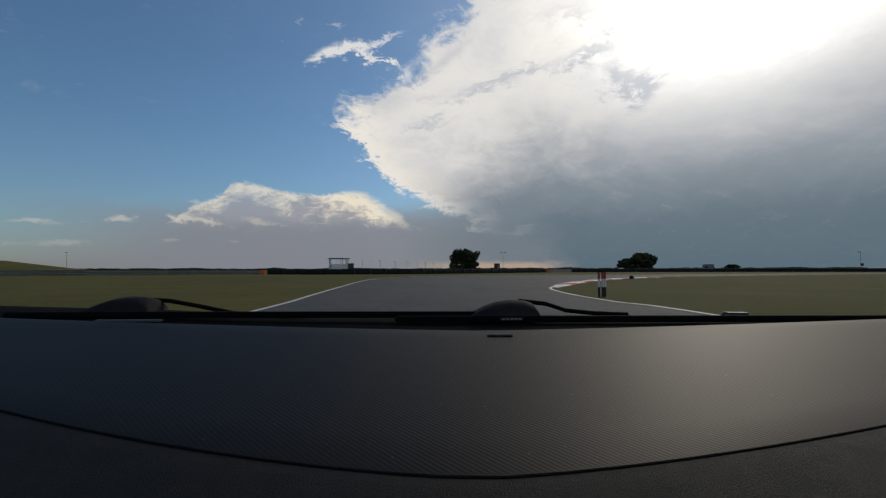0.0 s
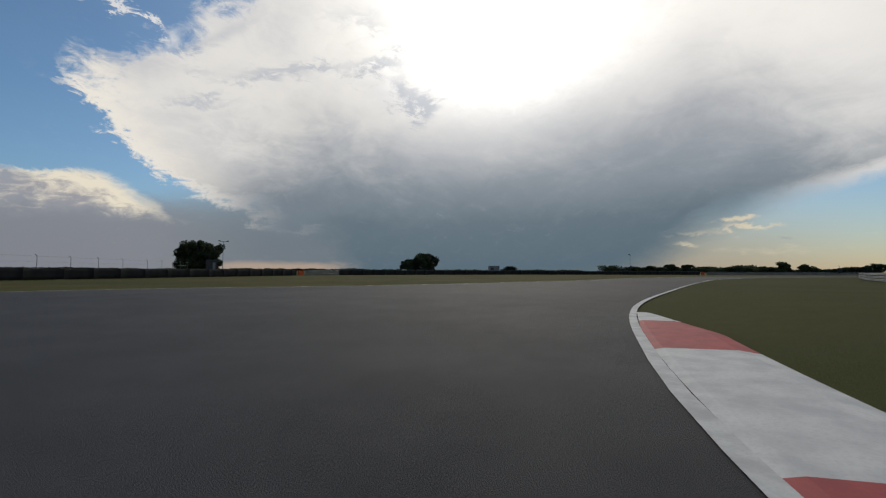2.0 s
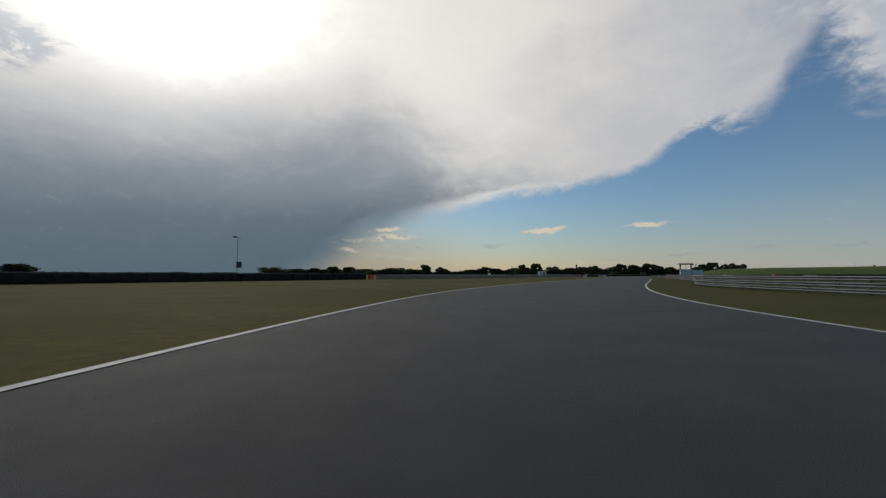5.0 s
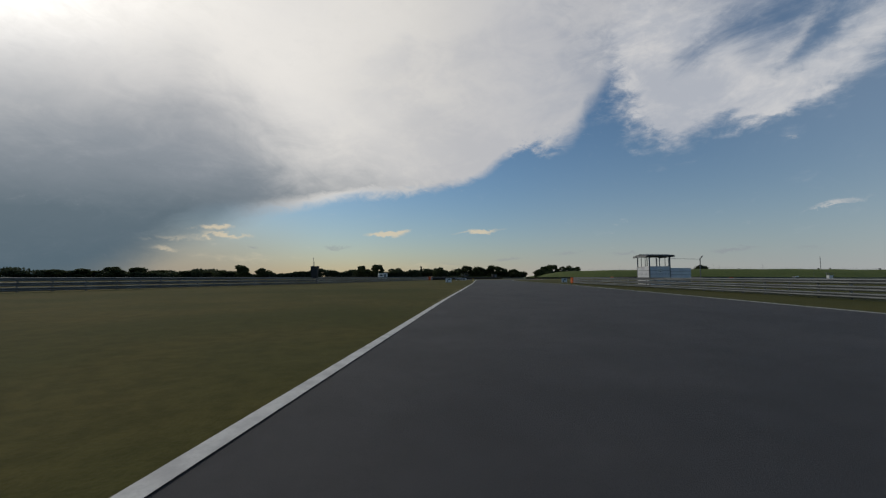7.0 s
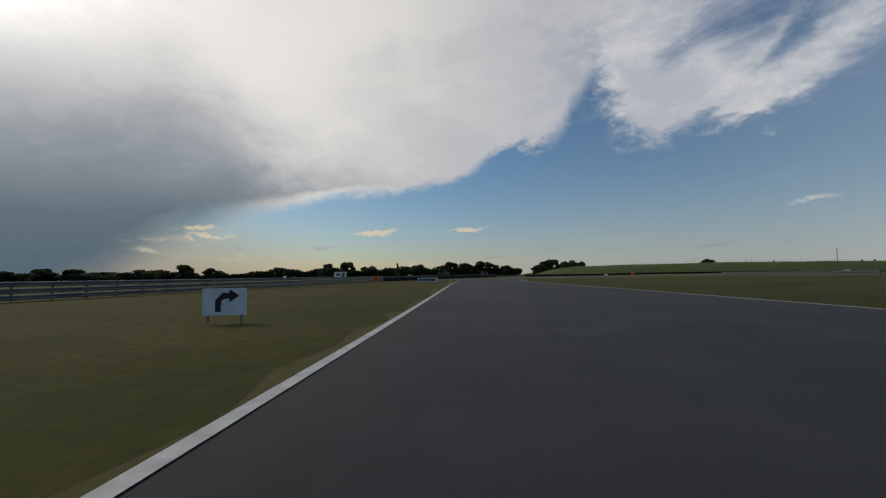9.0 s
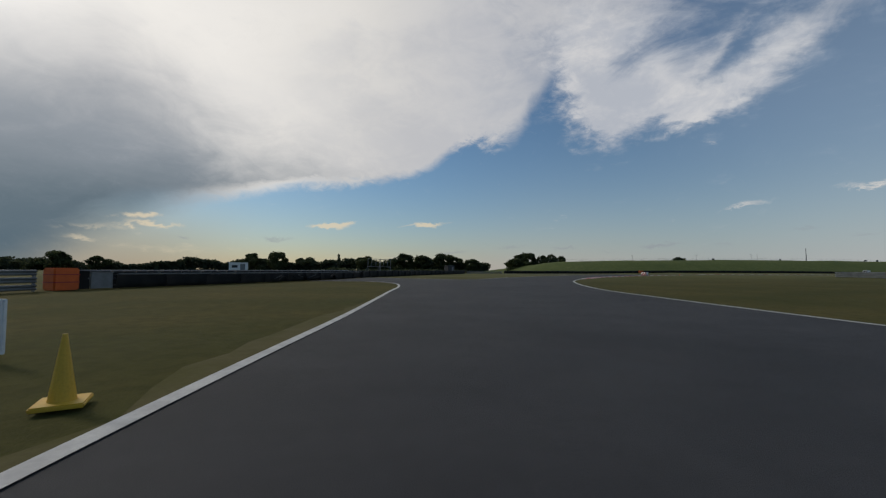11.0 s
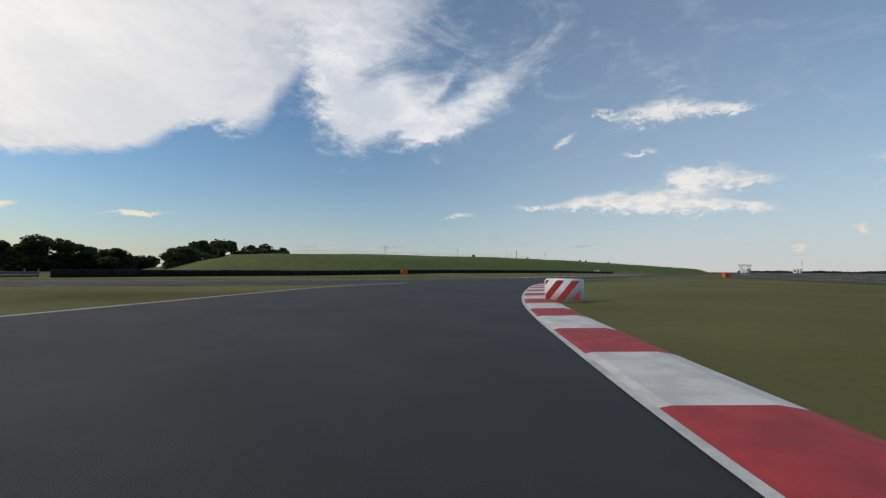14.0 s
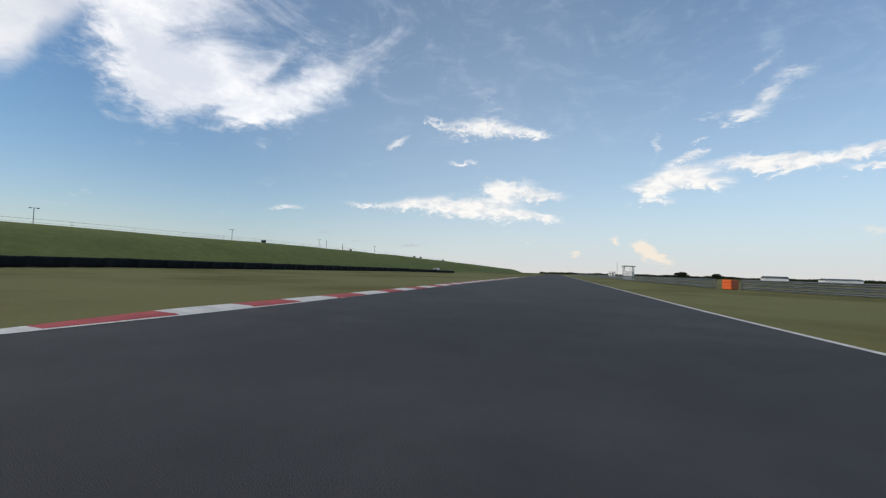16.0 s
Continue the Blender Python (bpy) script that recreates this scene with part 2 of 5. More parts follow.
    torn = heap([(6.0, 23.6, 5.0, 0.8, 12, 0.9), (-1.6, 19.3, 3.6, 0.8, 8, 0.9), (-2.0, 22.5, 4.0, 0.5, 20, 0.5), (19.5, 26.0, 3.2, 0.9, 5, 1.0), (22.4, 23.4, 2.0, 1.6, 40, 0.9), (24.8, 21.3, 2.4, 1.5, -20, 1.1), (26.6, 21.6, 1.6, 1.2, 0, 0.8),
                 (-3.0, 24.5, 3.0, 0.6, 30, 0.6), (12.2, 25.2, 3.6, 0.6, 8, 0.7), (22.5, 28.4, 1.4, 0.6, 0, 0.7), (1.0, 27.0, 4.0, 0.8, 35, 0.5), (18, 31, 7, 1.2, 0, 0.5)], (warp(az, 4.0, 9.0, 6.0), warp(el, 3.0, 6.0, 5.0)))
    shade = g.step(g.math("MULTIPLY_ADD", n3, 0.7, torn), -0.05, 1.25)
    cloud = g.mix(g.math("MULTIPLY", shade, 0.70), cloud, (0.36, 0.405, 0.485))
    tufts = heap([(19.0, 13.8, 1.3, 0.7, 0, 0.5), (22.0, 15.6, 2.0, 0.8, 10, 0.4), (5.5, 6.6, 2.6, 0.9, 0, 0.7), (10.5, 5.2, 2.6, 0.7, 0, 0.5)], (warp(az, 3.0, 6.0, 4.0), warp(el, 2.0, 4.0, 3.0)))
    cloud = g.mix(g.math("MULTIPLY", g.step(g.math("MULTIPLY_ADD", n3, 0.5, tufts), 0.1, 0.8), 0.35), cloud, (0.52, 0.49, 0.46))
    col = g.mix(anvil, col, cloud)
    # a curled lobe and a long ragged wing beyond the anvil's end
    bent = (g.math("MULTIPLY_ADD", m1, 4.5, g.math("MULTIPLY_ADD", m2, 5.0, g.math("MULTIPLY_ADD", n3, 2.5, az))), g.math("MULTIPLY_ADD", n1, 3.0, g.math("MULTIPLY_ADD", n2, 3.6, g.math("MULTIPLY_ADD", n3, 1.8, el))))
    wing = heap([(118.0, 22.4, 3.4, 4.6, 0, 1.0), (120.6, 18.0, 2.8, 2.6, 0, 0.9), (118.0, 27.0, 5.5, 2.8, 10, 0.75), (123.4, 21.4, 3.4, 2.8, 0, 0.6), (128.5, 22.8, 4.6, 2.2, 20, 0.42), (120, 31.5, 9.0, 3.2, 10, 0.45), (129.5, 26.6, 6.5, 2.4, 20, 0.20), (138.0, 27.5, 5.5, 1.8, 35, 0.14), (127.0, 19.4, 4.4, 2.3, 0, 0.9), (131.8, 19.0, 4.2, 2.0, 0, 1.0), (136.5, 21.4, 4.0, 2.0, 30, 0.62),
                 (141.0, 24.0, 4.0, 2.0, 35, 0.45), (145.5, 27.4, 4.0, 2.0, 42, 0.26), (149.5, 31.0, 4.0, 1.8, 45, 0.12), (125.8, 23.6, 2.2, 2.6, 40, 0.42), (132.0, 23.8, 4.0, 1.0, 35, 0.4), (124.5, 28.6, 6.0, 1.8, 12, 0.36),
                 (133, 29.5, 6.0, 1.4, 25, 0.14), (129, 33.5, 8.0, 2.0, 20, 0.2)], bent)
    wing = g.step(g.math("MULTIPLY_ADD", swirl, 0.8, g.math("MULTIPLY_ADD", n4, 0.25, g.math("MULTIPLY_ADD", n3, 0.35, wing))), 0.06, 1.0)
    fold = g.step(g.math("MULTIPLY_ADD", n2, 0.6, g.math("ADD", m1, g.math("MULTIPLY", n3, 0.3))), -0.20, 0.22)
    col = g.mix(g.math("MULTIPLY", wing, 0.94), col, g.mix(fold, (0.50, 0.525, 0.58), (0.72, 0.71, 0.71)))

    # loose streaks and puffs
    drift = (warp(az, 2.5, 5.0, 3.0), warp(el, 0.9, 1.6, 1.5))
    cream = heap([(62.9, 5.7, 2.4, 0.36, 5, 0.85), (64.0, 4.9, 3.0, 0.30, 0, 0.85), (60.0, 4.3, 4.0, 0.4, 0, 0.4), (58.7, 3.2, 2.0, 0.3, 0, 0.55), (67.0, 2.3, 8.0, 0.8, 0, 0.3), (84.2, 5.75, 2.2, 0.36, 0, 1.0), (86.6, 6.1, 1.4, 0.24, 6, 0.6), (97.0, 6.2, 2.8, 0.26, 4, 0.95),
                  (90, 1.6, 6.0, 0.5, 0, 0.3)], drift)
    cream = g.step(g.math("MULTIPLY_ADD", n4, 0.8, g.math("MULTIPLY_ADD", n3, 0.4, cream)), 0.16, 0.80)
    col = g.mix(g.math("MULTIPLY", cream, 0.8), col, (0.76, 0.65, 0.47))
    wisp = heap([(-15.5, 26.6, 2.2, 0.6, 25, 0.9), (-12.6, 27.7, 2.4, 0.7, 12, 1.0), (-9.6, 27.3, 2.4, 0.55, -15, 0.9), (-6.8, 26.3, 1.6, 0.6, -20, 0.8), (-8.0, 28.7, 2.6, 0.36, 15, 0.7), (-14.5, 29.6, 1.3, 0.3, -20, 0.5), (-18.9, 29.6, 0.8, 0.25, 0, 0.5),
                 (-4.2, 25.2, 1.6, 1.0, 45, 0.6), (-2.0, 27.8, 2.4, 0.8, 40, 0.4)], (warp(az, 3.0, 6.0, 5.0), warp(el, 2.0, 4.0, 4.0)))
    wisp = g.step(g.math("MULTIPLY_ADD", n3, 1.1, g.math("MULTIPLY_ADD", n4, 0.6, wisp)), 0.18, 1.0)
    col = g.mix(g.math("MULTIPLY", wisp, 0.9), col, (0.76, 0.75, 0.74))
    dark = heap([(78.0, 4.0, 1.7, 0.32, 0, 0.8), (67.4, 3.6, 0.9, 0.2, 0, 0.8), (93, 1.9, 2.4, 0.3, 0, 0.4), (108, 3.0, 1.6, 0.25, 0, 0.6), (101, 2.5, 1.5, 0.22, 0, 0.7), (114.9, 2.9, 1.6, 0.22, 0, 0.8), (126.5, 3.2, 1.7, 0.26, 0, 0.9), (120.6, 2.5, 1.4, 0.2, 0, 0.5), (133, 3.2, 1.5, 0.25, 0, 0.5), (140, 4.6, 1.5, 0.25, 0, 0.5),
                 (151.3, 3.3, 1.3, 0.3, 0, 0.8), (144, 3.6, 1.2, 0.2, 0, 0.5)], drift)
    col = g.mix(g.math("MULTIPLY", g.step(g.math("MULTIPLY_ADD", n4, 0.5, dark), 0.1, 0.9), 0.5), col, (0.29, 0.31, 0.35))
    heaped = (warp(az, 2.5, 5.0, 3.0), g.math("MULTIPLY_ADD", puffy, 1.8, warp(el, 0.9, 1.2, 2.4)))
    puffs = heap([(149.2, 16.7, 1.9, 0.59, 32, 0.7), (160.0, 18.8, 4.4, 1.23, -3, 1.0), (166.8, 18.0, 3.0, 0.59, -6, 0.8), (154.0, 19.9, 1.6, 0.33, -18, 0.6), (158.3, 14.5, 2.4, 0.36, 0, 0.75), (161.5, 22.8, 3.2, 1.95, 0, 0.3), (135.2, 7.5, 1.9, 0.30, 6, 0.62), (131.8, 14.5, 0.9, 0.39, -20, 0.45),
                  (145.3, 8.5, 2.6, 0.29, 0, 0.7), (150.4, 8.7, 3.0, 0.8, 2, 0.95), (155.6, 8.7, 3.4, 1.3, 0, 1.1), (162.0, 8.1, 5.2, 1.2, -3, 1.15), (168.4, 7.3, 2.8, 0.5, -8, 0.9), (163.5, 10.9, 3.4, 1.45, 0, 1.15), (168.6, 10.2, 2.8, 0.7, -5, 1.0),
                  (182.0, 10.9, 2.2, 1.1, 0, 1.0), (185.0, 11.9, 2.6, 1.25, 0, 1.1), (188.2, 10.8, 2.0, 0.6, 0, 0.9), (182.2, 9.3, 1.9, 0.39, 0, 0.8), (185.8, 14.2, 1.8, 0.47, 15, 0.75), (191.2, 12.9, 2.8, 0.95, -3, 1.05), (195.4, 12.3, 3.0, 0.9, -4, 1.05)], heaped)
    puffs = g.math("ADD", puffs, heap([(200.6, 12.7, 3.2, 0.72, 10, 0.95), (201, 11.0, 2.2, 0.39, 0, 0.85), (207, 13.4, 4.0, 0.91, 5, 0.9), (191.0, 17.8, 2.0, 0.78, 0, 0.7), (193.2, 19.4, 1.5, 1.04, 20, 0.6), (195.6, 21.3, 2.6, 0.91, 0, 0.42), (191.5, 21.8, 3.4, 0.45, 30, 0.38), (187.5, 18.2, 1.2, 0.33, 0, 0.45),
                                       (182.1, 15.5, 0.5, 1.43, -12, 0.5), (186.8, 16.0, 0.9, 0.26, 10, 0.5), (181, 34, 2, 0.52, 10, 0.4), (222, 12, 8, 2.08, 0, 0.8), (240, 16, 9, 2.60, 0, 0.7)], heaped))
    lump = g.step(g.math("MULTIPLY_ADD", n3, 1.2, g.math("MULTIPLY_ADD", n4, 1.0, g.math("MULTIPLY", m2, 0.8))), -0.30, 0.22)
    puffs = g.step(g.math("MULTIPLY_ADD", n4, 0.75, g.math("MULTIPLY_ADD", n3, 0.5, puffs)), 0.14, 0.95)
    col = g.mix(g.math("MULTIPLY", puffs, 0.86), col, g.mix(lump, (0.48, 0.50, 0.53), (0.72, 0.69, 0.65)))
    pink = heap([(181.6, 2.9, 1.5, 0.9, -35, 0.95), (180.5, 3.7, 0.9, 0.7, 0, 0.7), (183.2, 2.0, 1.4, 0.6, -20, 0.6), (177.7, 4.3, 0.7, 0.45, -20, 0.9), (173.0, 2.7, 0.6, 0.5, 0, 0.8), (201, 5.0, 2.2, 0.4, 0, 0.5), (190, 3.4, 4, 0.5, 0, 0.25)], (warp(az, 1.0, 2.0, 2.0), warp(el, 0.8, 1.4, 1.6)))
    col = g.mix(g.math("MULTIPLY", g.step(g.math("MULTIPLY_ADD", n3, 0.7, pink), 0.14, 0.9), 0.72), col, (0.68, 0.58, 0.47))
    cirrus = g.math("MULTIPLY", g.step(g.math("ADD", swirl, g.math("MULTIPLY", n4, 0.5)), -0.06, 0.26), g.math("MULTIPLY", g.step(az, 116.0, 140.0), g.step(el, 8.0, 24.0)))
    thin_veil = g.math("MULTIPLY", g.step(az, 116.0, 138.0), g.math("MULTIPLY", g.step(el, 9.0, 20.0), g.step(az, 196.0, 160.0)))
    col = g.mix(g.math("MULTIPLY_ADD", cirrus, 0.08, g.math("MULTIPLY", thin_veil, 0.07)), col, (0.58, 0.66, 0.76))

    # the veiled sun
    s = Vector((math.sin(radians(SUN_AZ)) * math.cos(radians(SUN_EL)), math.cos(radians(SUN_AZ)) * math.cos(radians(SUN_EL)), math.sin(radians(SUN_EL))))
    dot = g.node("ShaderNodeVectorMath", operation="DOT_PRODUCT")
    g.put(dot.inputs[0], way)
    dot.inputs[1].default_value = s
    ang = g.math("MULTIPLY", g.math("ARCCOSINE", g.math("MINIMUM", dot.outputs["Value"], 1.0)), deg)
    ang = warp(ang, 9.0, 9.0, 5.0)
    glow = g.math("MULTIPLY", g.math("POWER", 2.718, g.math("MULTIPLY", g.math("POWER", g.math("DIVIDE", ang, 12.0), 2.0), -1.0)), 1.3)
    wide = g.math("MULTIPLY", g.math("POWER", 2.718, g.math("DIVIDE", ang, -16.0)), 0.40)
    veil = g.math("MULTIPLY", g.math("ADD", glow, wide), g.math("MULTIPLY", g.math("MULTIPLY_ADD", lit, 0.8, 0.2), g.math("MULTIPLY_ADD", shade, -0.5, 1.0)))
    halo = g.node("ShaderNodeMix", data_type="RGBA", blend_type="ADD")
    halo.inputs[0].default_value = 1.0
    g.put(halo.inputs[6], col)
    tint = g.node("ShaderNodeMix", data_type="RGBA", blend_type="MULTIPLY")
    tint.inputs[0].default_value = 1.0
    tint.inputs[6].default_value = (1.0, 0.95, 0.86, 1)
    g.put(tint.inputs[7], veil)
    g.put(halo.inputs[7], tint.outputs[2])
    bg = g.node("ShaderNodeBackground")
    g.put(bg.inputs[0], halo.outputs[2])
    bg.inputs[1].default_value = 1.0
    out = g.node("ShaderNodeOutputWorld")
    g.l.new(bg.outputs[0], out.inputs[0])
    lamp = bpy.data.lights.new("sun", "SUN")
    lamp.energy, lamp.angle, lamp.color = 0.95, radians(10), (1.0, 0.9, 0.74)
    new("sun", lamp).matrix_world = look(s * 100, (0, 0, 0))


SKY_GAIN = 0.076
build_sky()


# ---------------------------------------------------------------- materials
def material(name, a, b, scale=4.0, rough=0.8, metal=0.0, bump=0.0, fine=60.0, big=0.15, c=None, random_tint=0.0, spec=0.5, dry=None, lush=None, mid=0.0, strength=0.4):
    """Two-scale mottled surface: base a, variation b, large patches towards c."""
    m = bpy.data.materials.new(name)
    m.use_nodes = True
    m.node_tree.nodes.clear()
    g = Graph(m.node_tree)
    pos = g.node("ShaderNodeNewGeometry").outputs["Position"]
    col = g.mix(g.step(g.noise(pos, scale, 6), 0.35, 0.68), a, b)
    if c:
        col = g.mix(g.math("MULTIPLY", g.step(g.noise(pos, big, 4), 0.45, 0.7), 0.8), col, c)
    if mid:
        col = g.mix(g.math("MULTIPLY", g.step(g.noise(pos, mid, 7, 0.72), 0.36, 0.66), strength), col, tuple(v * 0.5 for v in a))
    if dry:
        sep = g.node("ShaderNodeSeparateXYZ")
        g.put(sep.inputs[0], pos)
        f = g.math("MULTIPLY", g.math("MULTIPLY", g.step(sep.outputs[0], 310.0, 392.0), g.step(sep.outputs[0], 540.0, 480.0)), g.step(g.noise(pos, 0.07, 5), 0.25, 0.60))
        col = g.mix(g.math("MULTIPLY", f, 0.75), col, dry)
    if lush:
        # the infield, inside the track's bends, is greener
        x, y = sep.outputs[0], sep.outputs[1]
        inner = g.math("SUBTRACT", y, g.math("MINIMUM", g.math("MULTIPLY_ADD", x, 0.45, 58.0), g.math("MULTIPLY_ADD", x, -0.1, 112.0)))
        f = g.math("MULTIPLY", g.step(inner, 3.0, -3.0), g.math("MULTIPLY", g.step(x, -2.0, 3.0), g.step(g.math("MULTIPLY_ADD", y, 0.17, x), 300.0, 220.0)))
        col = g.mix(g.math("MULTIPLY", f, g.math("MULTIPLY_ADD", g.noise(pos, 0.09, 5), 0.5, 0.35)), col, lush)
    if random_tint:
        info = g.node("ShaderNodeObjectInfo").outputs["Random"]
        col = g.mix(g.math("MULTIPLY", info, random_tint), col, tuple(v * 0.45 for v in a))
    grain = g.noise(pos, fine, 4, 0.65)
    col = g.mix(g.math("MULTIPLY", g.step(grain, 0.4, 0.75), 0.35), col, tuple(v * 0.6 for v in a))
    sh = g.node("ShaderNodeBsdfPrincipled")
    g.put(sh.inputs["Base Color"], col)
    sh.inputs["Metallic"].default_value = metal
    sh.inputs["Specular IOR Level"].default_value = spec
    g.put(sh.inputs["Roughness"], g.math("MULTIPLY_ADD", g.noise(pos, scale * 2, 3), 0.2, rough - 0.1))
    if bump:
        bp = g.node("ShaderNodeBump")
        bp.inputs["Strength"].default_value = bump
        bp.inputs["Distance"].default_value = 0.02
        g.put(bp.inputs["Height"], grain)
        g.put(sh.inputs["Normal"], bp.outputs[0])
    g.l.new(sh.outputs[0], g.node("ShaderNodeOutputMaterial").inputs[0])
    return m


M = dict(
    grass=material("dry_grass", (0.088, 0.083, 0.022), (0.126, 0.104, 0.032), 0.22, 0.95, bump=0.9, fine=26.0, big=0.06, c=(0.060, 0.067, 0.016), spec=0.09, dry=(0.190, 0.186, 0.080), lush=(0.058, 0.062, 0.017), mid=2.6, strength=0.5),
    bank=material("bank_grass", (0.112, 0.142, 0.036), (0.150, 0.172, 0.050), 0.5, 0.95, bump=0.6, fine=7.0, big=0.05, c=(0.088, 0.118, 0.030), spec=0.15, mid=0.9),
    asphalt=material("asphalt", (0.039, 0.039, 0.042), (0.057, 0.056, 0.058), 0.6, 0.80, bump=0.7, fine=90.0, big=0.12, c=(0.027, 0.027, 0.030), spec=0.36, mid=1.7, strength=0.3),
    line=material("line_paint", (0.62, 0.61, 0.57), (0.45, 0.44, 0.42), 3.0, 0.7, fine=40.0),
    kerb_red=material("kerb_red", (0.42, 0.035, 0.035), (0.30, 0.03, 0.035), 2.0, 0.7, fine=30.0),
    kerb_white=material("kerb_white", (0.66, 0.64, 0.60), (0.50, 0.49, 0.47), 2.0, 0.7, fine=30.0),
    steel=material("galvanised_steel", (0.155, 0.172, 0.178), (0.105, 0.118, 0.126), 0.6, 0.55, 0.3, fine=12.0, mid=0.35, strength=0.3),
    post_steel=material("post_steel", (0.22, 0.23, 0.24), (0.15, 0.16, 0.16), 3.0, 0.6, 0.5),
    rubber=material("black_rubber", (0.016, 0.017, 0.017), (0.027, 0.027, 0.026), 1.2, 0.9, fine=20.0, random_tint=0.3, spec=0.2),
    tyre=material("tyre_rubber", (0.018, 0.018, 0.019), (0.03, 0.03, 0.03), 4.0, 0.8, random_tint=0.5),
    orange=material("orange_vinyl", (0.72, 0.13, 0.015), (0.60, 0.10, 0.012), 2.0, 0.6),
    white=material("white_paint", (0.82, 0.82, 0.81), (0.70, 0.70, 0.69), 1.5, 0.55, fine=15.0),
    cladding=material("white_cladding", (0.70, 0.72, 0.74), (0.58, 0.60, 0.63), 1.2, 0.5, fine=10.0),
    roof=material("dark_roof_sheet", (0.06, 0.07, 0.075), (0.09, 0.10, 0.10), 1.5, 0.6),
    frame=material("grey_frame", (0.20, 0.21, 0.22), (0.14, 0.15, 0.15), 2.0, 0.6),
    dark=material("dark_panel", (0.020, 0.022, 0.026), (0.035, 0.036, 0.04), 2.0, 0.6),
    ink=material("black_ink", (0.012, 0.012, 0.014), (0.02, 0.02, 0.02), 3.0, 0.6),
    red=material("red_vinyl", (0.42, 0.03, 0.035), (0.34, 0.025, 0.03), 2.0, 0.55),
    yellow=material("yellow_plastic", (0.70, 0.42, 0.03), (0.6, 0.36, 0.03), 2.0, 0.5),
    bark=material("bark", (0.055, 0.04, 0.028), (0.085, 0.065, 0.045), 3.0, 0.9, fine=15.0),
)



def leafy(name, a, b, back):
    """Leaves that let some light through."""
    m = material(name, a, b, 0.5, 0.8, fine=3.0, random_tint=0.3, spec=0.2)
    g = Graph(m.node_tree)
    out = next(n for n in g.n if n.type == "OUTPUT_MATERIAL")
    sh = next(n for n in g.n if n.type == "BSDF_PRINCIPLED")
    tr = g.node("ShaderNodeBsdfTranslucent")
    tr.inputs[0].default_value = (*back, 1)
    mix = g.node("ShaderNodeMixShader")
    mix.inputs[0].default_value = 0.30
    g.l.new(sh.outputs[0], mix.inputs[1]), g.l.new(tr.outputs[0], mix.inputs[2]), g.l.new(mix.outputs[0], out.inputs[0])
    return m


M["leaf"] = leafy("green_leaves", (0.055, 0.070, 0.030), (0.082, 0.096, 0.042), (0.10, 0.12, 0.045))
M["leaf_dark"] = leafy("dark_leaves", (0.046, 0.060, 0.034), (0.068, 0.082, 0.044), (0.08, 0.095, 0.045))
M["wiper"] = material("wiper_plastic", (0.012, 0.012, 0.013), (0.017, 0.017, 0.018), 30.0, 0.8, fine=200.0, spec=0.12)
M["weed"] = leafy("dead_weeds", (0.075, 0.045, 0.022), (0.105, 0.07, 0.035), (0.10, 0.07, 0.03))
M["cowl"] = material("matt_black_plastic", (0.005, 0.005, 0.0055), (0.007, 0.007, 0.007), 20.0, 0.95, fine=300.0, spec=0.04)
M["soil"] = material("bare_soil", (0.128, 0.110, 0.048), (0.105, 0.095, 0.034), 1.6, 0.95, bump=0.5, fine=14.0, big=0.2, c=(0.10, 0.095, 0.025), spec=0.1)

# ---------------------------------------------------------------- mesh helpers
def mesh(name, verts, faces, mat, smooth=False):
    me = bpy.data.meshes.new(name)
    me.from_pydata([tuple(v) for v in verts], [], faces)
    me.materials.append(mat)
    if smooth:
        me.shade_smooth()
    me.update()
    return me


def from_bm(name, bm, mat, smooth=False):
    me = bpy.data.meshes.new(name)
    bm.to_mesh(me)
    bm.free()
    me.materials.append(mat)
    if smooth:
        me.shade_smooth()
    return me


def part(name, me, parent, label="", m=None):
    ob = new(name, me)
    ob.parent = parent
    if m is not None:
        ob.matrix_basis = m
    return tagged(ob, label=label)


def thing(name, label, category, m=None, group="", kind=""):
    ob = new(name)
    ob.empty_display_size = 0.2
    if m is not None:
        ob.matrix_basis = m
    return tagged(ob, label, category, group, kind)


def boxes(name, rows, mat, bevel=0.0):
    """One mesh of boxes: each row is centre x, y, z and size x, y, z (and a turn about z)."""
    bm = bmesh.new()
    for cx, cy, cz, sx, sy, sz, *turn in rows:
        m = pose(cx, cy, cz, 0, 0, turn[0] if turn else 0) @ Matrix.Diagonal((sx, sy, sz, 1))
        bmesh.ops.create_cube(bm, size=1, matrix=m)
    if bevel:
        bmesh.ops.bevel(bm, geom=bm.edges[:], offset=bevel, segments=2, affect="EDGES", clamp_overlap=True)
    return from_bm(name, bm, mat)


def rod(name, a, b, r, mat, sides=8, r2=None):
    bm = bmesh.new()
    a, b = Vector(a), Vector(b)
    q = (b - a).to_track_quat("Z", "Y").to_matrix().to_4x4()
    bmesh.ops.create_cone(bm, cap_ends=True, segments=sides, radius1=r, radius2=r if r2 is None else r2, depth=(b - a).length,
                          matrix=Matrix.Translation((a + b) / 2) @ q)
    return from_bm(name, bm, mat)


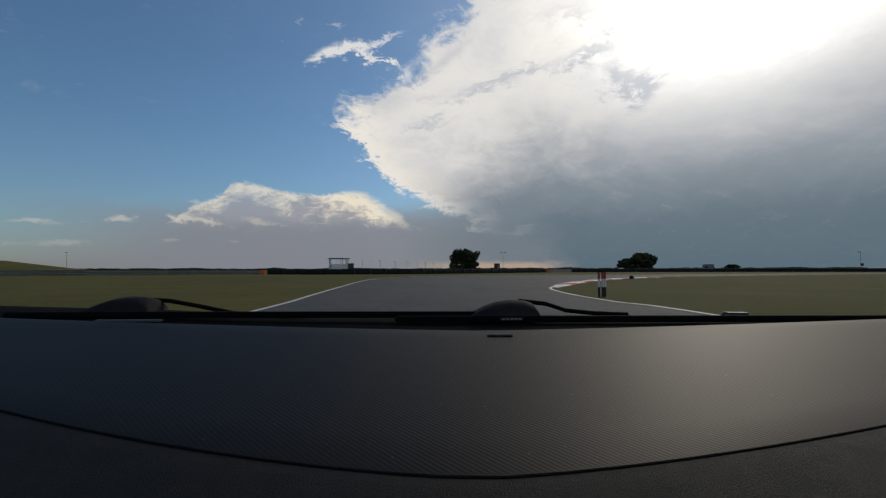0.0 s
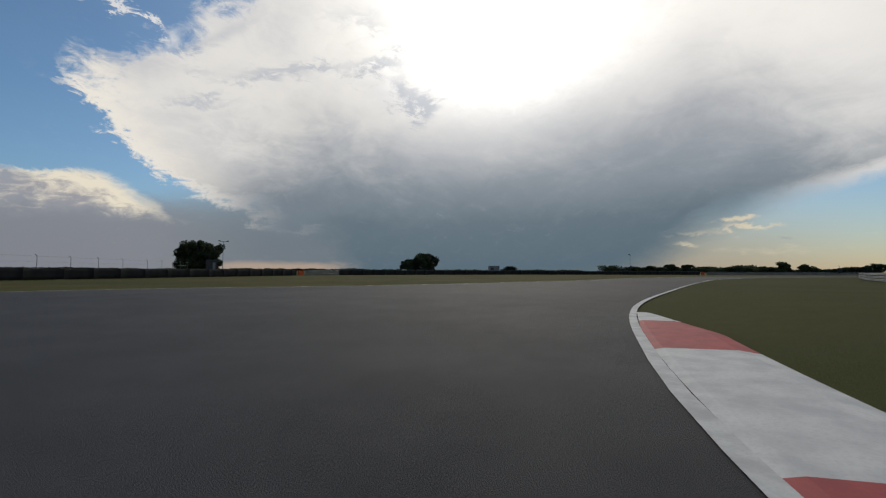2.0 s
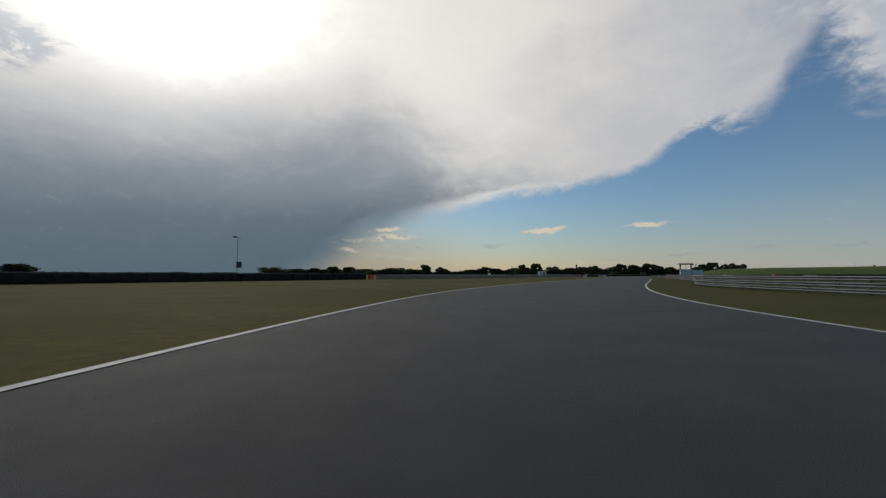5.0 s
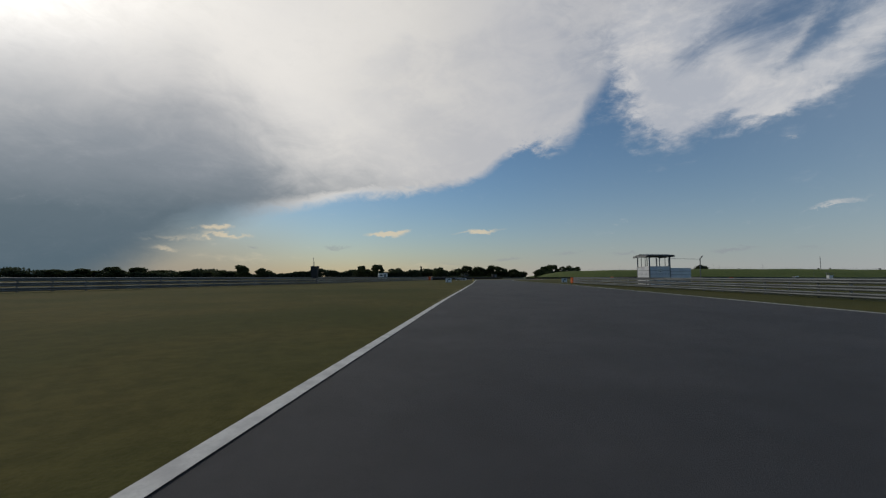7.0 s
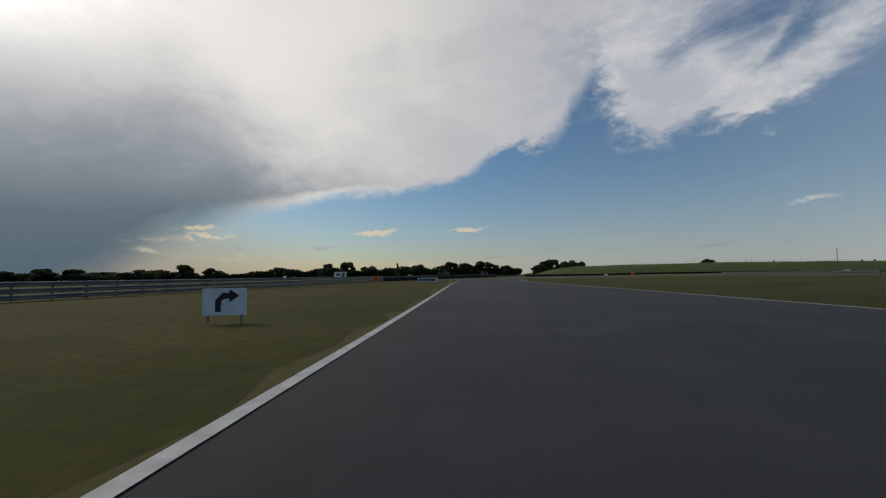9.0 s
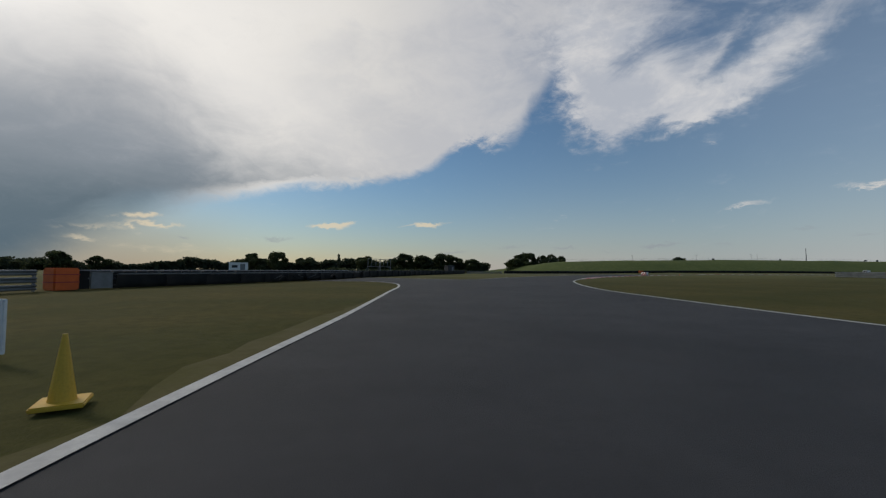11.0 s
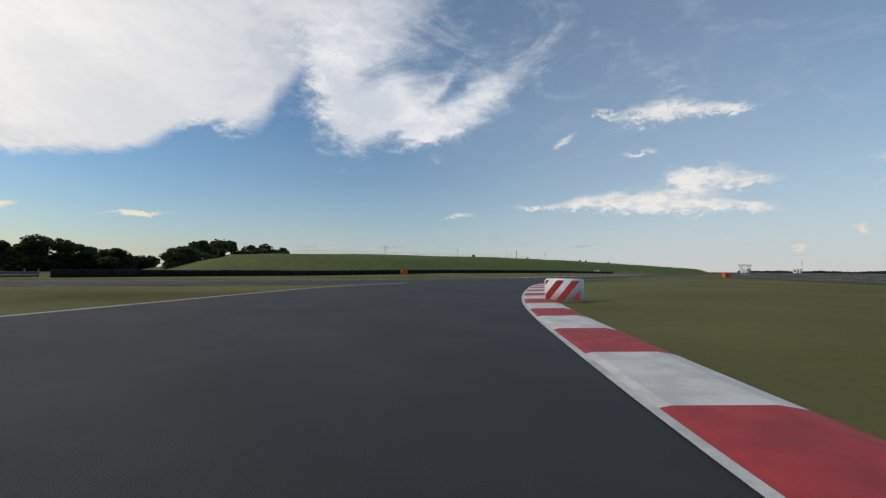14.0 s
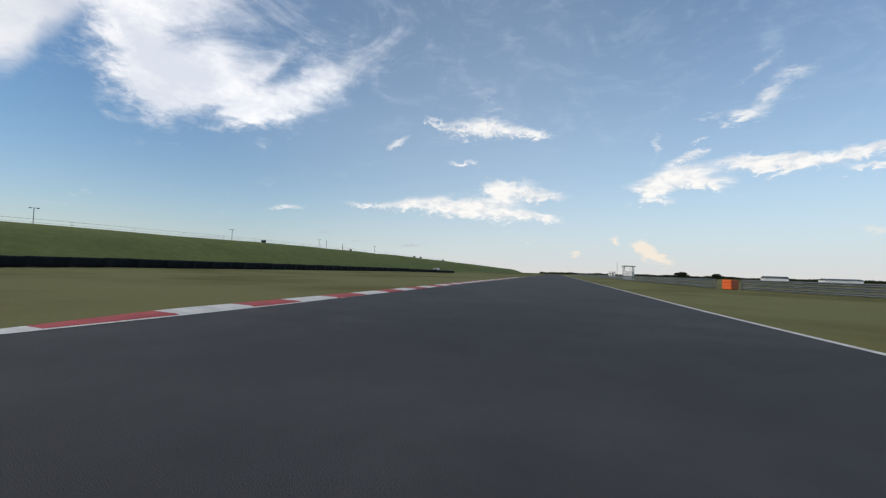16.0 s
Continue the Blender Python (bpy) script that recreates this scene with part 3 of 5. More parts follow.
def curve(points, step=2.0):
    """Points every `step` metres along a smooth curve through the given ones."""
    p = [Vector(q) for q in points]
    p = [p[0] * 2 - p[1]] + p + [p[-1] * 2 - p[-2]]
    out = []
    for i in range(1, len(p) - 2):
        n = max(1, int((p[i + 1] - p[i]).length / (step / 4)))
        for k in range(n):
            t = k / n
            out.append(0.5 * ((2 * p[i]) + (p[i + 1] - p[i - 1]) * t + (2 * p[i - 1] - 5 * p[i] + 4 * p[i + 1] - p[i + 2]) * t * t
                              + (3 * p[i] - p[i - 1] - 3 * p[i + 1] + p[i + 2]) * t ** 3))
    out.append(p[-2])
    res, acc = [out[0]], 0.0
    for a, b in zip(out, out[1:]):
        acc += (b - a).length
        if acc >= step:
            res.append(b)
            acc = 0.0
    if (res[-1] - out[-1]).length > step * 0.3:
        res.append(out[-1])
    return res


def normals(pts):
    """Left-hand unit normals along a polyline."""
    out = []
    for i in range(len(pts)):
        d = pts[min(i + 1, len(pts) - 1)] - pts[max(i - 1, 0)]
        d.normalize()
        out.append(Vector((-d.y, d.x, 0)))
    return out


def sweep(name, pts, profile, mat, smooth=True, closed=False):
    """Sweep a profile of (offset to the left, height) along a level polyline."""
    n, k = normals(pts), len(profile)
    verts = [(p.x + q.x * o, p.y + q.y * o, h) for p, q in zip(pts, n) for o, h in profile]
    faces = []
    for i in range(len(pts) - 1):
        for j in range(k if closed else k - 1):
            a, b = i * k + j, i * k + (j + 1) % k
            faces.append((a, b, b + k, a + k))
    if closed:
        faces += [tuple(range(k))[::-1], tuple((len(pts) - 1) * k + j for j in range(k))]
    return mesh(name, verts, faces, mat, smooth)


# ---------------------------------------------------------------- ground, bank and track
# the track's outer (left) and inner (right) edges
LEFT = [(4, -300), (-2, -100), (-4, -40), (-4.6, -10), (-5.0, 11), (-5.6, 18.5), (-6.4, 27), (-7.6, 42), (-7.2, 53), (-3.4, 66.5), (4, 75), (15, 80), (27, 80.5), (36, 81.5), (48, 85),
        (61, 88.6), (74, 94.6), (92, 101.0), (118, 105.6), (145, 105), (173, 102), (206, 97.8), (236, 94), (283, 88.6), (298, 86.5), (309, 85.1)]
RIGHT = [(16, -300), (10, -100), (8, -40), (7, -10), (6.6, 10.6), (5.95, 14.5), (5.75, 19), (6.2, 24), (7.5, 28), (11, 36), (16, 44.5), (22, 51.7), (26, 55.5), (30, 58.7), (34.2, 61.4), (40.5, 64.8), (54, 71.8),
         (67, 78.2), (84, 85.6), (108, 92), (124, 93.3), (145, 91.6), (173, 87.8), (204, 83.8), (227, 81), (281, 76.8), (303, 74), (314, 71.3)]
RIGHT2 = [(314, 71.3), (327, 66), (336, 61), (345, 55.5), (356, 47.5), (363, 40.5), (369, 34.5), (376, 26.5), (383, 16.5), (388, 8), (392, -2),
          (395.5, -14), (398.5, -28), (402.5, -52), (412, -109), (424, -180), (457, -376)]
LEFT2 = [(348.5, 86), (346, 83.4), (341.4, 79.7), (338.7, 77.5), (337.3, 75.5), (337.6, 73.6), (340, 72), (347, 67.8), (353, 63.8), (364, 55.3), (376, 45), (384, 36), (391, 27.5), (394, 22), (396, 16.2),
         (403, 6), (408, -7), (409.5, -18), (411.5, -30), (415, -50), (424.5, -107), (436.5, -178), (469, -374)]
TIP = [(309, 85.1), (315, 84.3), (320, 84.1), (324, 84.6), (327, 85.7), (329, 87.4), (330, 90.5)]


def sheet(name, a, b, z, mat, n=220, dip=0):
    """A level sheet between two curves; its first (dip > 0) or last (dip < 0) rows sink under the next."""
    def even(points):
        c = curve([Vector((*p, 0)) for p in points], 1.0)
        s = np.linspace(0, len(c) - 1, n)
        return [c[int(round(v))] for v in s]
    pa, pb = even(a), even(b)
    zs = [-0.010 if i < dip else -0.006 if n - 1 - i < -dip else z for i in range(n)]
    verts = [(p.x, p.y, h) for p, h in zip(pa, zs)] + [(p.x, p.y, h) for p, h in zip(pb, zs)]
    return mesh(name, verts, [(i + n, i + n + 1, i + 1, i) for i in range(n - 1)], mat)


def hole_free_ground():
    """One sheet of grass to the horizon, finer near the track."""
    xs = sorted({*np.linspace(-4500, -300, 12), *np.linspace(-300, 900, 61), *np.linspace(900, 4500, 12)})
    ys = sorted({*np.linspace(-4500, -500, 12), *np.linspace(-500, 500, 51), *np.linspace(500, 4500, 12)})
    verts = []
    for y in ys:
        for x in xs:
            d = min(math.hypot(x - 100, y - 60), math.hypot(x - 350, y - 40))
            k = min(1, max(0, (d - 260) / 300))
            verts.append((x, y, -0.03 + k * (0.6 * noise.noise(Vector((x, y, 0)) * 0.004) - 0.4)))
    w = len(xs)
    faces = [(j * w + i, j * w + i + 1, (j + 1) * w + i + 1, (j + 1) * w + i) for j in range(len(ys) - 1) for i in range(w - 1)]
    ob = tagged(new("ground", mesh("ground", verts, faces, M["grass"], True)), "dry mown grass infield and verges reaching the horizon", "grass", kind="structure")
    return ob


hole_free_ground()
tagged(new("road", sheet("road", LEFT + [(315, 84.3)], RIGHT + [(322, 68)], 0.0, M["asphalt"], dip=-2)), "dark grey asphalt race track with worn racing line", "road", kind="structure")
tagged(new("road_exit", sheet("road_exit", LEFT2[6:], RIGHT2, 0.002, M["asphalt"], dip=2)), "dark grey asphalt corner and straight of the race track", "road", kind="structure")
# the wide apron between the two, up to the tyre wall
apron = [(306, 85.4), (309, 85.1), (315, 84.3), (320, 84.1), (324, 84.6), (327, 85.7), (329, 87.4), (330.2, 92.6), (333.5, 91.5), (342, 88.6), (347.5, 87), (348.5, 86), (346, 83.4), (341.4, 79.7), (338.7, 77.5), (337.3, 75.5), (337.6, 73.6), (340, 72), (344, 68.5), (336, 65), (328, 67), (318, 71), (306, 75)]
tagged(new("road_apron", mesh("road_apron", [(x, y, -0.002) for x, y in apron], [tuple(range(len(apron)))[::-1]], M["asphalt"])),
       "grey asphalt escape apron in front of a tyre wall", "road", kind="structure")


LINK = [(421, 52), (416.5, 40), (412, 27), (409.6, 18), (408.3, 8), (408, -2)]
tagged(new("link_road", sheet("link_road", LINK + [(408, -7)], [(412, 54), (405, 42), (400.5, 32), (397.9, 24.5), (396.7, 20), (396, 16.2), (402, 4), (406, -4)], -0.003, M["asphalt"])),
       "grey asphalt link road joining the track past a grass wedge", "road", kind="structure")


def line(name, pts, width, label, z=0.012, gap=None):
    c = curve([Vector((*p, 0)) for p in pts], 1.2)
    ob = new(name, sweep(name, c, [(-width / 2, z), (width / 2, z)], M["line"]))
    return tagged(ob, label, "road marking", kind="structure")


EDGE = "white painted line along the edge of the asphalt"
line("edge_line", LEFT + TIP[1:], 0.17, EDGE)
line("edge_line", RIGHT + RIGHT2[1:], 0.17, EDGE)
line("edge_line", LEFT2[:15], 0.2, EDGE)
line("edge_line", [(396, 16.2), (396.7, 20), (397.9, 24.5), (400.5, 32), (405, 42)], 0.12, EDGE)
line("edge_line", LINK + LEFT2[17:], 0.2, EDGE)


def worn_verge(pts, side, seed):
    """A ragged strip of bare soil along the asphalt's edge."""
    c = curve([Vector((*p, 0)) for p in pts], 0.8)
    n, verts = normals(c), []
    for i, (p, q) in enumerate(zip(c, n)):
        w = max(0.02, 0.30 + 0.8 * noise.noise(Vector((i * 0.09, seed, 0))) + 0.5 * noise.noise(Vector((i * 0.5, seed, 4))))
        w *= min(1, i / 8, (len(c) - 1 - i) / 8)
        for o in (-0.05, 0.10 + w):
            verts.append((p.x + q.x * o * side, p.y + q.y * o * side, -0.012))
    faces = [(2 * i, 2 * i + 1, 2 * i + 3, 2 * i + 2) for i in range(len(c) - 1)]
    tagged(new("worn_verge", mesh("worn_verge", verts, faces, M["soil"])), "bare trampled soil strip beside the white line", "soil", kind="structure")


worn_verge(LEFT[12:19], 1, 3.0)
worn_verge(LEFT[20:26], 1, 8.0)
worn_verge(LEFT2[7:12], 1, 12.0)


def verge_rise(y):
    """How far the ground swells under the bank's wall."""
    return 0.42 * float(np.interp(-y, [0, 40, 120, 190], [0, 1, 1, 0]))


def raised_verge():
    """Grass that climbs to the foot of the belt wall."""
    c = curve([Vector((*p, 0)) for p in [(441, 20), (448, -23), (462, -105), (477, -193)]], 6.0)
    n, rows = normals(c), [(-12, -0.35), (-8, 0.12), (-4, 0.6), (-1.5, 0.95), (0, 1.0), (5, 1.0), (10, 0.6)]
    verts = []
    for p, q in zip(c, n):
        h = verge_rise(p.y)
        for o, k in rows:
            verts.append((p.x + q.x * o, p.y + q.y * o, -0.04 + h * k + (0.02 * noise.noise(p * 0.2) if k > 0 else 0)))
    w = len(rows)
    faces = [(i * w + j + 1, i * w + j, (i + 1) * w + j, (i + 1) * w + j + 1) for i in range(len(c) - 1) for j in range(w - 1)]
    tagged(new("raised_verge", mesh("raised_verge", verts, faces, M["grass"], True)), "mown grass rising gently to a black belt wall", "grass", kind="structure")


def crest_height(y):
    """Height of the bank's crest along the straight."""
    return float(np.interp(-y, [-10, 50, 100, 150, 200, 400, 800], [5.2, 6.6, 7.5, 8.0, 8.3, 7.9, 6.9]))


def bank():
    """The long grass embankment behind the belt wall."""
    foot = curve([Vector((*p, 0)) for p in [(450, 29), (451, 18), (456, -23), (470, -105), (486, -200), (520, -400), (590, -800)]], 12.0)
    n = normals(foot)
    verts, w = [], 9
    for i, (p, q) in enumerate(zip(foot, n)):
        h = crest_height(p.y) * min(1, i / 1.6)
        for k, (o, r) in enumerate([(-2, -0.01), (1, 0.02), (6, 0.22), (12, 0.52), (19, 0.82), (26, 0.97), (32, 1.0), (120, 1.0), (150, -0.01)]):
            u = noise.noise(Vector((p.x * 0.05, p.y * 0.05, k * 2.3)))
            end = min(1, max(0.0, (i * 12.0 - o * 0.42 + 2) / 16.0))
            verts.append((p.x + q.x * (o + u), p.y + q.y * (o + u), -0.05 + h * r * end * (1 + 0.05 * u)))
    faces = [(i * w + j, i * w + j + 1, (i + 1) * w + j + 1, (i + 1) * w + j) for i in range(len(foot) - 1) for j in range(w - 1)]
    faces.append(tuple(range(w))[::-1])
    ob = new("grass_bank", mesh("grass_bank", verts, faces, M["bank"], True))
    return tagged(ob, "long smooth green grass embankment behind a black belt wall", "embankment", kind="structure")


bank()
raised_verge()


def kerb(label, pts, width, side, group="", per=4):
    """A raised kerb of red and white blocks along the edge; side 1 lies to its left."""
    c = curve([Vector((*p, 0)) for p in pts], 0.5)
    root = tagged(new("kerb"), label, "kerb", group)
    root.location = (c[0].x, c[0].y, 0)
    n = normals(c)
    k, i = 0, 0
    while i + 1 < len(c):
        j = min(i + per, len(c) - 1)
        verts = []
        for t in range(i, j + 1):
            k0 = min(1.0, (t + 0.4) / 9, (len(c) - 0.6 - t) / 9)
            for o, h in ((0, 0.008), (0.12, 0.035), (width * 0.8, 0.058), (width, 0.02), (width, -0.05)):
                q = c[t] + n[t] * o * side * (0.15 + 0.85 * k0)
                verts.append((q.x - c[0].x, q.y - c[0].y, h * k0 if h > 0.01 else h))
        m = j - i
        faces = [(a * 5 + b, a * 5 + b + 1, a * 5 + b + 6, a * 5 + b + 5) for a in range(m) for b in range(4)]
        part("kerb_block", mesh("kerb_block", verts, faces, M["kerb_red" if k % 2 else "kerb_white"]), root)
        i, k = j, k + 1


def swell(label, pts, side, height):
    """Grass that rises a little behind the kerb and falls away inside."""
    c = curve([Vector((*p, 0)) for p in pts], 3.0)
    n, rows = normals(c), [(1.25, -0.06), (2.2, 0.02), (4.0, 0.75), (7.0, 1.0), (12.0, 0.85), (17.0, 0.4), (21.0, -0.4)]
    verts = []
    for i, (p, q) in enumerate(zip(c, n)):
        e = min(1.0, i / 4, (len(c) - 1 - i) / 4)
        for o, h in rows:
            u = noise.noise(Vector((p.x * 0.3, p.y * 0.3, o))) * 0.02
            verts.append((p.x + q.x * o * side, p.y + q.y * o * side, -0.05 + (max(0.0, h) * height + u) * e + 0.03 * min(0.0, h)))
    w = len(rows)
    faces = [(i * w + j, i * w + j + 1, (i + 1) * w + j + 1, (i + 1) * w + j) for i in range(len(c) - 1) for j in range(w - 1)]
    tagged(new("infield_swell", mesh("infield_swell", verts, faces, M["grass"], True)), label, "grass", kind="structure")


swell("slightly raised mown grass behind the kerb", [(336, 61), (345, 55.5), (356, 47.5), (363, 40.5), (369, 34.5), (376, 26.5), (383, 16.5), (388, 8), (392, -2), (395.5, -14)], -1, 0.20)
swell("slightly raised mown grass behind the first kerb", [(7.5, 28), (11, 36), (16, 44.5), (22, 51.7), (30, 58.7), (40.5, 64.8), (54, 71.8)], -1, 0.19)
kerb("red and white apex kerb with worn paint", [(6.8, 26), (9, 32.5), (13, 39.7), (17.5, 46.4), (22, 51.6), (26, 55.4), (30.0, 58.6)], 1.3, -1, "kerbs", 7)
kerb("red and white apex kerb beside the grass", [(341, 58.2), (347, 54.2), (352, 50.6), (357, 46.5), (363, 40.5), (369, 34.5), (376, 26.5), (383, 16.5), (388, 8), (391, 0.5)], 1.2, -1, "kerbs")
kerb("long flat red and white exit kerb", [(409.0, -14), (410.4, -24), (412.4, -36), (415, -50), (419, -74), (424.5, -107)], 1.0, 1, "kerbs")


# ---------------------------------------------------------------- barriers
def armco(label, pts, side, rails=3, group="steel barriers", step=2.0):
    """Steel guard rail: W-beam rails on posts; side 1 faces the left of the line."""
    c = curve([Vector((*p, 0)) for p in pts], step)
    root = tagged(new("guard_rail"), label, "guard rail", group)
    prof = [(0.0, 0.0), (0.07, 0.016), (0.11, 0.06), (0.08, 0.10), (0.005, 0.135), (0.08, 0.17), (0.11, 0.21), (0.07, 0.258), (0.0, 0.275)]
    for r in range(rails):
        z = 0.06 + 0.358 * r
        part("rail", sweep("rail", c, [(o * side, z + h) for o, h in prof], M["steel"]), root)
    post = boxes("post", [(0, 0, 0.52, 0.10, 0.12, 1.06)], M["post_steel"], 0.01)
    for p, q in zip(c, normals(c)):
        part("post", post, root, m=pose(p.x - q.x * 0.08 * side, p.y - q.y * 0.08 * side, 0, 0, 0, math.degrees(math.atan2(q.y, q.x))))
    return root


def tyre_mesh():
    prof = [(0.20, 0.03), (0.24, 0.0), (0.30, 0.02), (0.32, 0.06), (0.32, 0.14), (0.30, 0.18), (0.24, 0.20), (0.20, 0.17)]
    verts, faces, n, k = [], [], 12, len(prof)
    for t in range(5):
        dx, dy, b = 0.03 * math.sin(t * 2.1), 0.03 * math.cos(t * 3.3), len(verts)
        for i in range(n):
            a = 2 * math.pi * i / n
            verts += [(math.cos(a) * r + dx, math.sin(a) * r + dy, h + t * 0.2) for r, h in prof]
        faces += [(b + i * k + j, b + i * k + (j + 1) % k, b + (i + 1) % n * k + (j + 1) % k, b + (i + 1) % n * k + j) for i in range(n) for j in range(k)]
    return mesh("tyre_stack", verts, faces, M["tyre"], True)


TYRES = tyre_mesh()


def belt_wall(label, pts, side, height=1.0, group="belt walls", stacks=True, cap=False, rise=None):
    """Tyre stacks faced with black conveyor belt, in panels."""
    c = curve([Vector((*p, 0)) for p in pts], 3.0)
    root = tagged(new("tyre_wall"), label, "tyre wall", group)
    rnd = random.Random(len(pts) * 7 + int(pts[0][0]))
    if cap:
        part("cap_rail", sweep("cap_rail", c, [(-0.16, height + 0.05), (-0.10, height + 0.05), (-0.10, height + 0.13), (-0.16, height + 0.13)], M["steel"], False, True), root, "pale steel rail along the top")
    for a, b in zip(c, c[1:]):
        d = b - a
        ang, ln = math.atan2(d.y, d.x), d.length
        lift = rise((a.y + b.y) / 2) - 0.03 if rise else 0.0
        top = height + rnd.uniform(-0.05, 0.04)
        bulge = rnd.uniform(0.02, 0.09)
        verts = []
        for i in range(5):
            u = i / 4
            x = u * (ln - 0.02)
            for o, h in ((0.0, 0.02), (bulge, top * 0.35), (bulge * 0.8, top * 0.7), (0.02, top), (-0.05, top + 0.005), (-0.06, 0.02)):
                verts.append((x, side * (o + 0.02 * math.sin(6 * u)), h + (0.012 * math.sin(9 * u + bulge * 60) if h > 0.5 else 0)))
        faces = [(i * 6 + j, i * 6 + (j + 1) % 6, (i + 1) * 6 + (j + 1) % 6, (i + 1) * 6 + j) for i in range(4) for j in range(6)]
        faces += [(0, 1, 2, 3, 4, 5), (29, 28, 27, 26, 25, 24)]
        part("belt_panel", mesh("belt_panel", verts, faces, M["rubber"], True), root, m=pose(a.x, a.y, lift, 0, 0, math.degrees(ang)))
        if stacks:
            for u in (0.12, 0.35, 0.58, 0.81):
                p = a + d * u
                q = Vector((-d.y, d.x, 0)).normalized() * -0.42 * side
                part("tyre_stack", TYRES, root, m=pose(p.x + q.x, p.y + q.y, lift, 0, 0, rnd.uniform(0, 360)))
    return root


def end_block(label, x, y, turn, size=(1.1, 0.7, 1.0)):
    """Orange vinyl cushion at the end of a barrier."""
    root = thing("end_cushion", label, "crash cushion", pose(x, y, 0, 0, 0, turn), "orange cushions")
    part("cover", boxes("cover", [(0, 0, size[2] / 2, *size)], M["orange"], 0.06), root)
    part("strap", boxes("strap", [(0, 0, size[2] * 0.36, size[0] + 0.012, size[1] + 0.012, 0.05)], M["red"]), root)
    part("strap", boxes("strap", [(0, 0, size[2] * 0.7, size[0] + 0.012, size[1] + 0.012, 0.05)], M["red"]), root)
    return root


STEEL = "galvanised three-rail steel guard rail on posts beside the grass"
BELT = "low tyre wall faced with black conveyor belt panels"
armco(STEEL, [(-220, 20), (-130, 56), (-80, 78), (-55, 90), (-41, 95.5)], -1)
belt_wall(BELT, [(-39, 95.5), (-28, 93), (-15, 94), (-1, 103), (15, 120), (35, 142)], -1, 1.2)
armco(STEEL, [(37, 143.4), (41, 145), (45, 146.5)], -1)
belt_wall(BELT, [(45, 146.6), (75, 152), (105, 153), (140, 148), (172.5, 140)], -1, 1.15, cap=True)
armco(STEEL, [(175, 139), (190, 131.5), (221, 121.5), (250, 114.5), (280, 108), (300, 104), (310.8, 102.1)], -1)
armco(STEEL, [(84, 68), (99, 74.2), (112, 78.6), (122, 82), (132, 85), (143, 86.6), (152, 85.6), (163, 83.2), (174, 81.2), (190, 79.5), (210, 78.3), (225, 77.2), (236.5, 75.7)], 1)
belt_wall("low tyre wall with torn black belt facing and a pale rail", [(313.95, 100.6), (322, 96.7), (333.5, 92), (342, 89.2), (347.5, 87.6)], -1, 0.74, cap=True)
armco("weathered steel guard rail standing behind a low tyre wall", [(312.6, 103.2), (322.8, 98.6), (334.2, 93.7), (342.8, 90.9), (348, 89.3)], -1)
belt_wall(BELT, [(347.8, 87.5), (351, 86.6), (361, 82.5), (368, 79.5), (381, 74.5), (392, 68.8), (405, 62.8), (417, 58)], -1, 1.0)
armco(STEEL, [(418, 57), (428, 49), (436, 40)], -1, 2)
belt_wall(BELT, [(436.5, 39), (441, 20), (448, -23), (462, -105), (477, -193)], -1, 1.0, rise=verge_rise)
armco(STEEL, [(290, 17), (325, 7), (345, 0), (360, -8), (369, -22), (380, -44), (391, -65)], 1)
armco(STEEL, [(393, -67), (401, -110), (412, -180), (430, -290), (470, -530)], 1, step=4.0)
end_block("orange vinyl end cushion on a steel barrier", -40.2, 95.6, 10)
end_block("orange vinyl end cushion between two walls", 36, 143, 20)
end_block("orange vinyl end cushion closing a tyre wall", 173.5, 139.5, -20)
end_block("orange vinyl end cushion with a red strap", 237.5, 75.4, 0)
end_block("orange vinyl end cushion at the tyre wall", 311.6, 101.9, -27, (1.15, 0.9, 1.15))
end_block("orange vinyl cushion set into the belt wall", 447.4, -23, 100, (1.8, 0.9, 1.25))
end_block("orange vinyl end cushion on the inside rail", 391.8, -66, 60, (1.9, 0.9, 1.02))
end_block("small orange cushion at the end of the belt wall", 478.4, -195.2, 100, (1.0, 0.7, 0.6))


def barrier_panel(label, x, y, turn, w, h, mat):
    """A rigid facing panel with a rim and two bolts."""
    root = thing("barrier_panel", label, "barrier panel", pose(x, y, 0, 0, 0, turn), "barrier panels")
    part("board", boxes("board", [(0, 0, h / 2 + 0.02, w, 0.12, h)], mat, 0.02), root)
    part("rim", boxes("rim", [(0, 0, h + 0.045, w + 0.04, 0.16, 0.05)], M["post_steel"], 0.01), root)
    for sx in (-0.4, 0.4):
        part("bolt", rod("bolt", (sx * w, -0.06, h * 0.6), (sx * w, -0.085, h * 0.6), 0.03, M["post_steel"], 8), root)


barrier_panel("matt black facing panel beside the orange cushion", 312.45, 101.45, -27, 0.65, 0.98, M["rubber"])
barrier_panel("weathered grey facing panel in the tyre wall", 313.3, 101.0, -27, 1.15, 0.86, M["frame"])


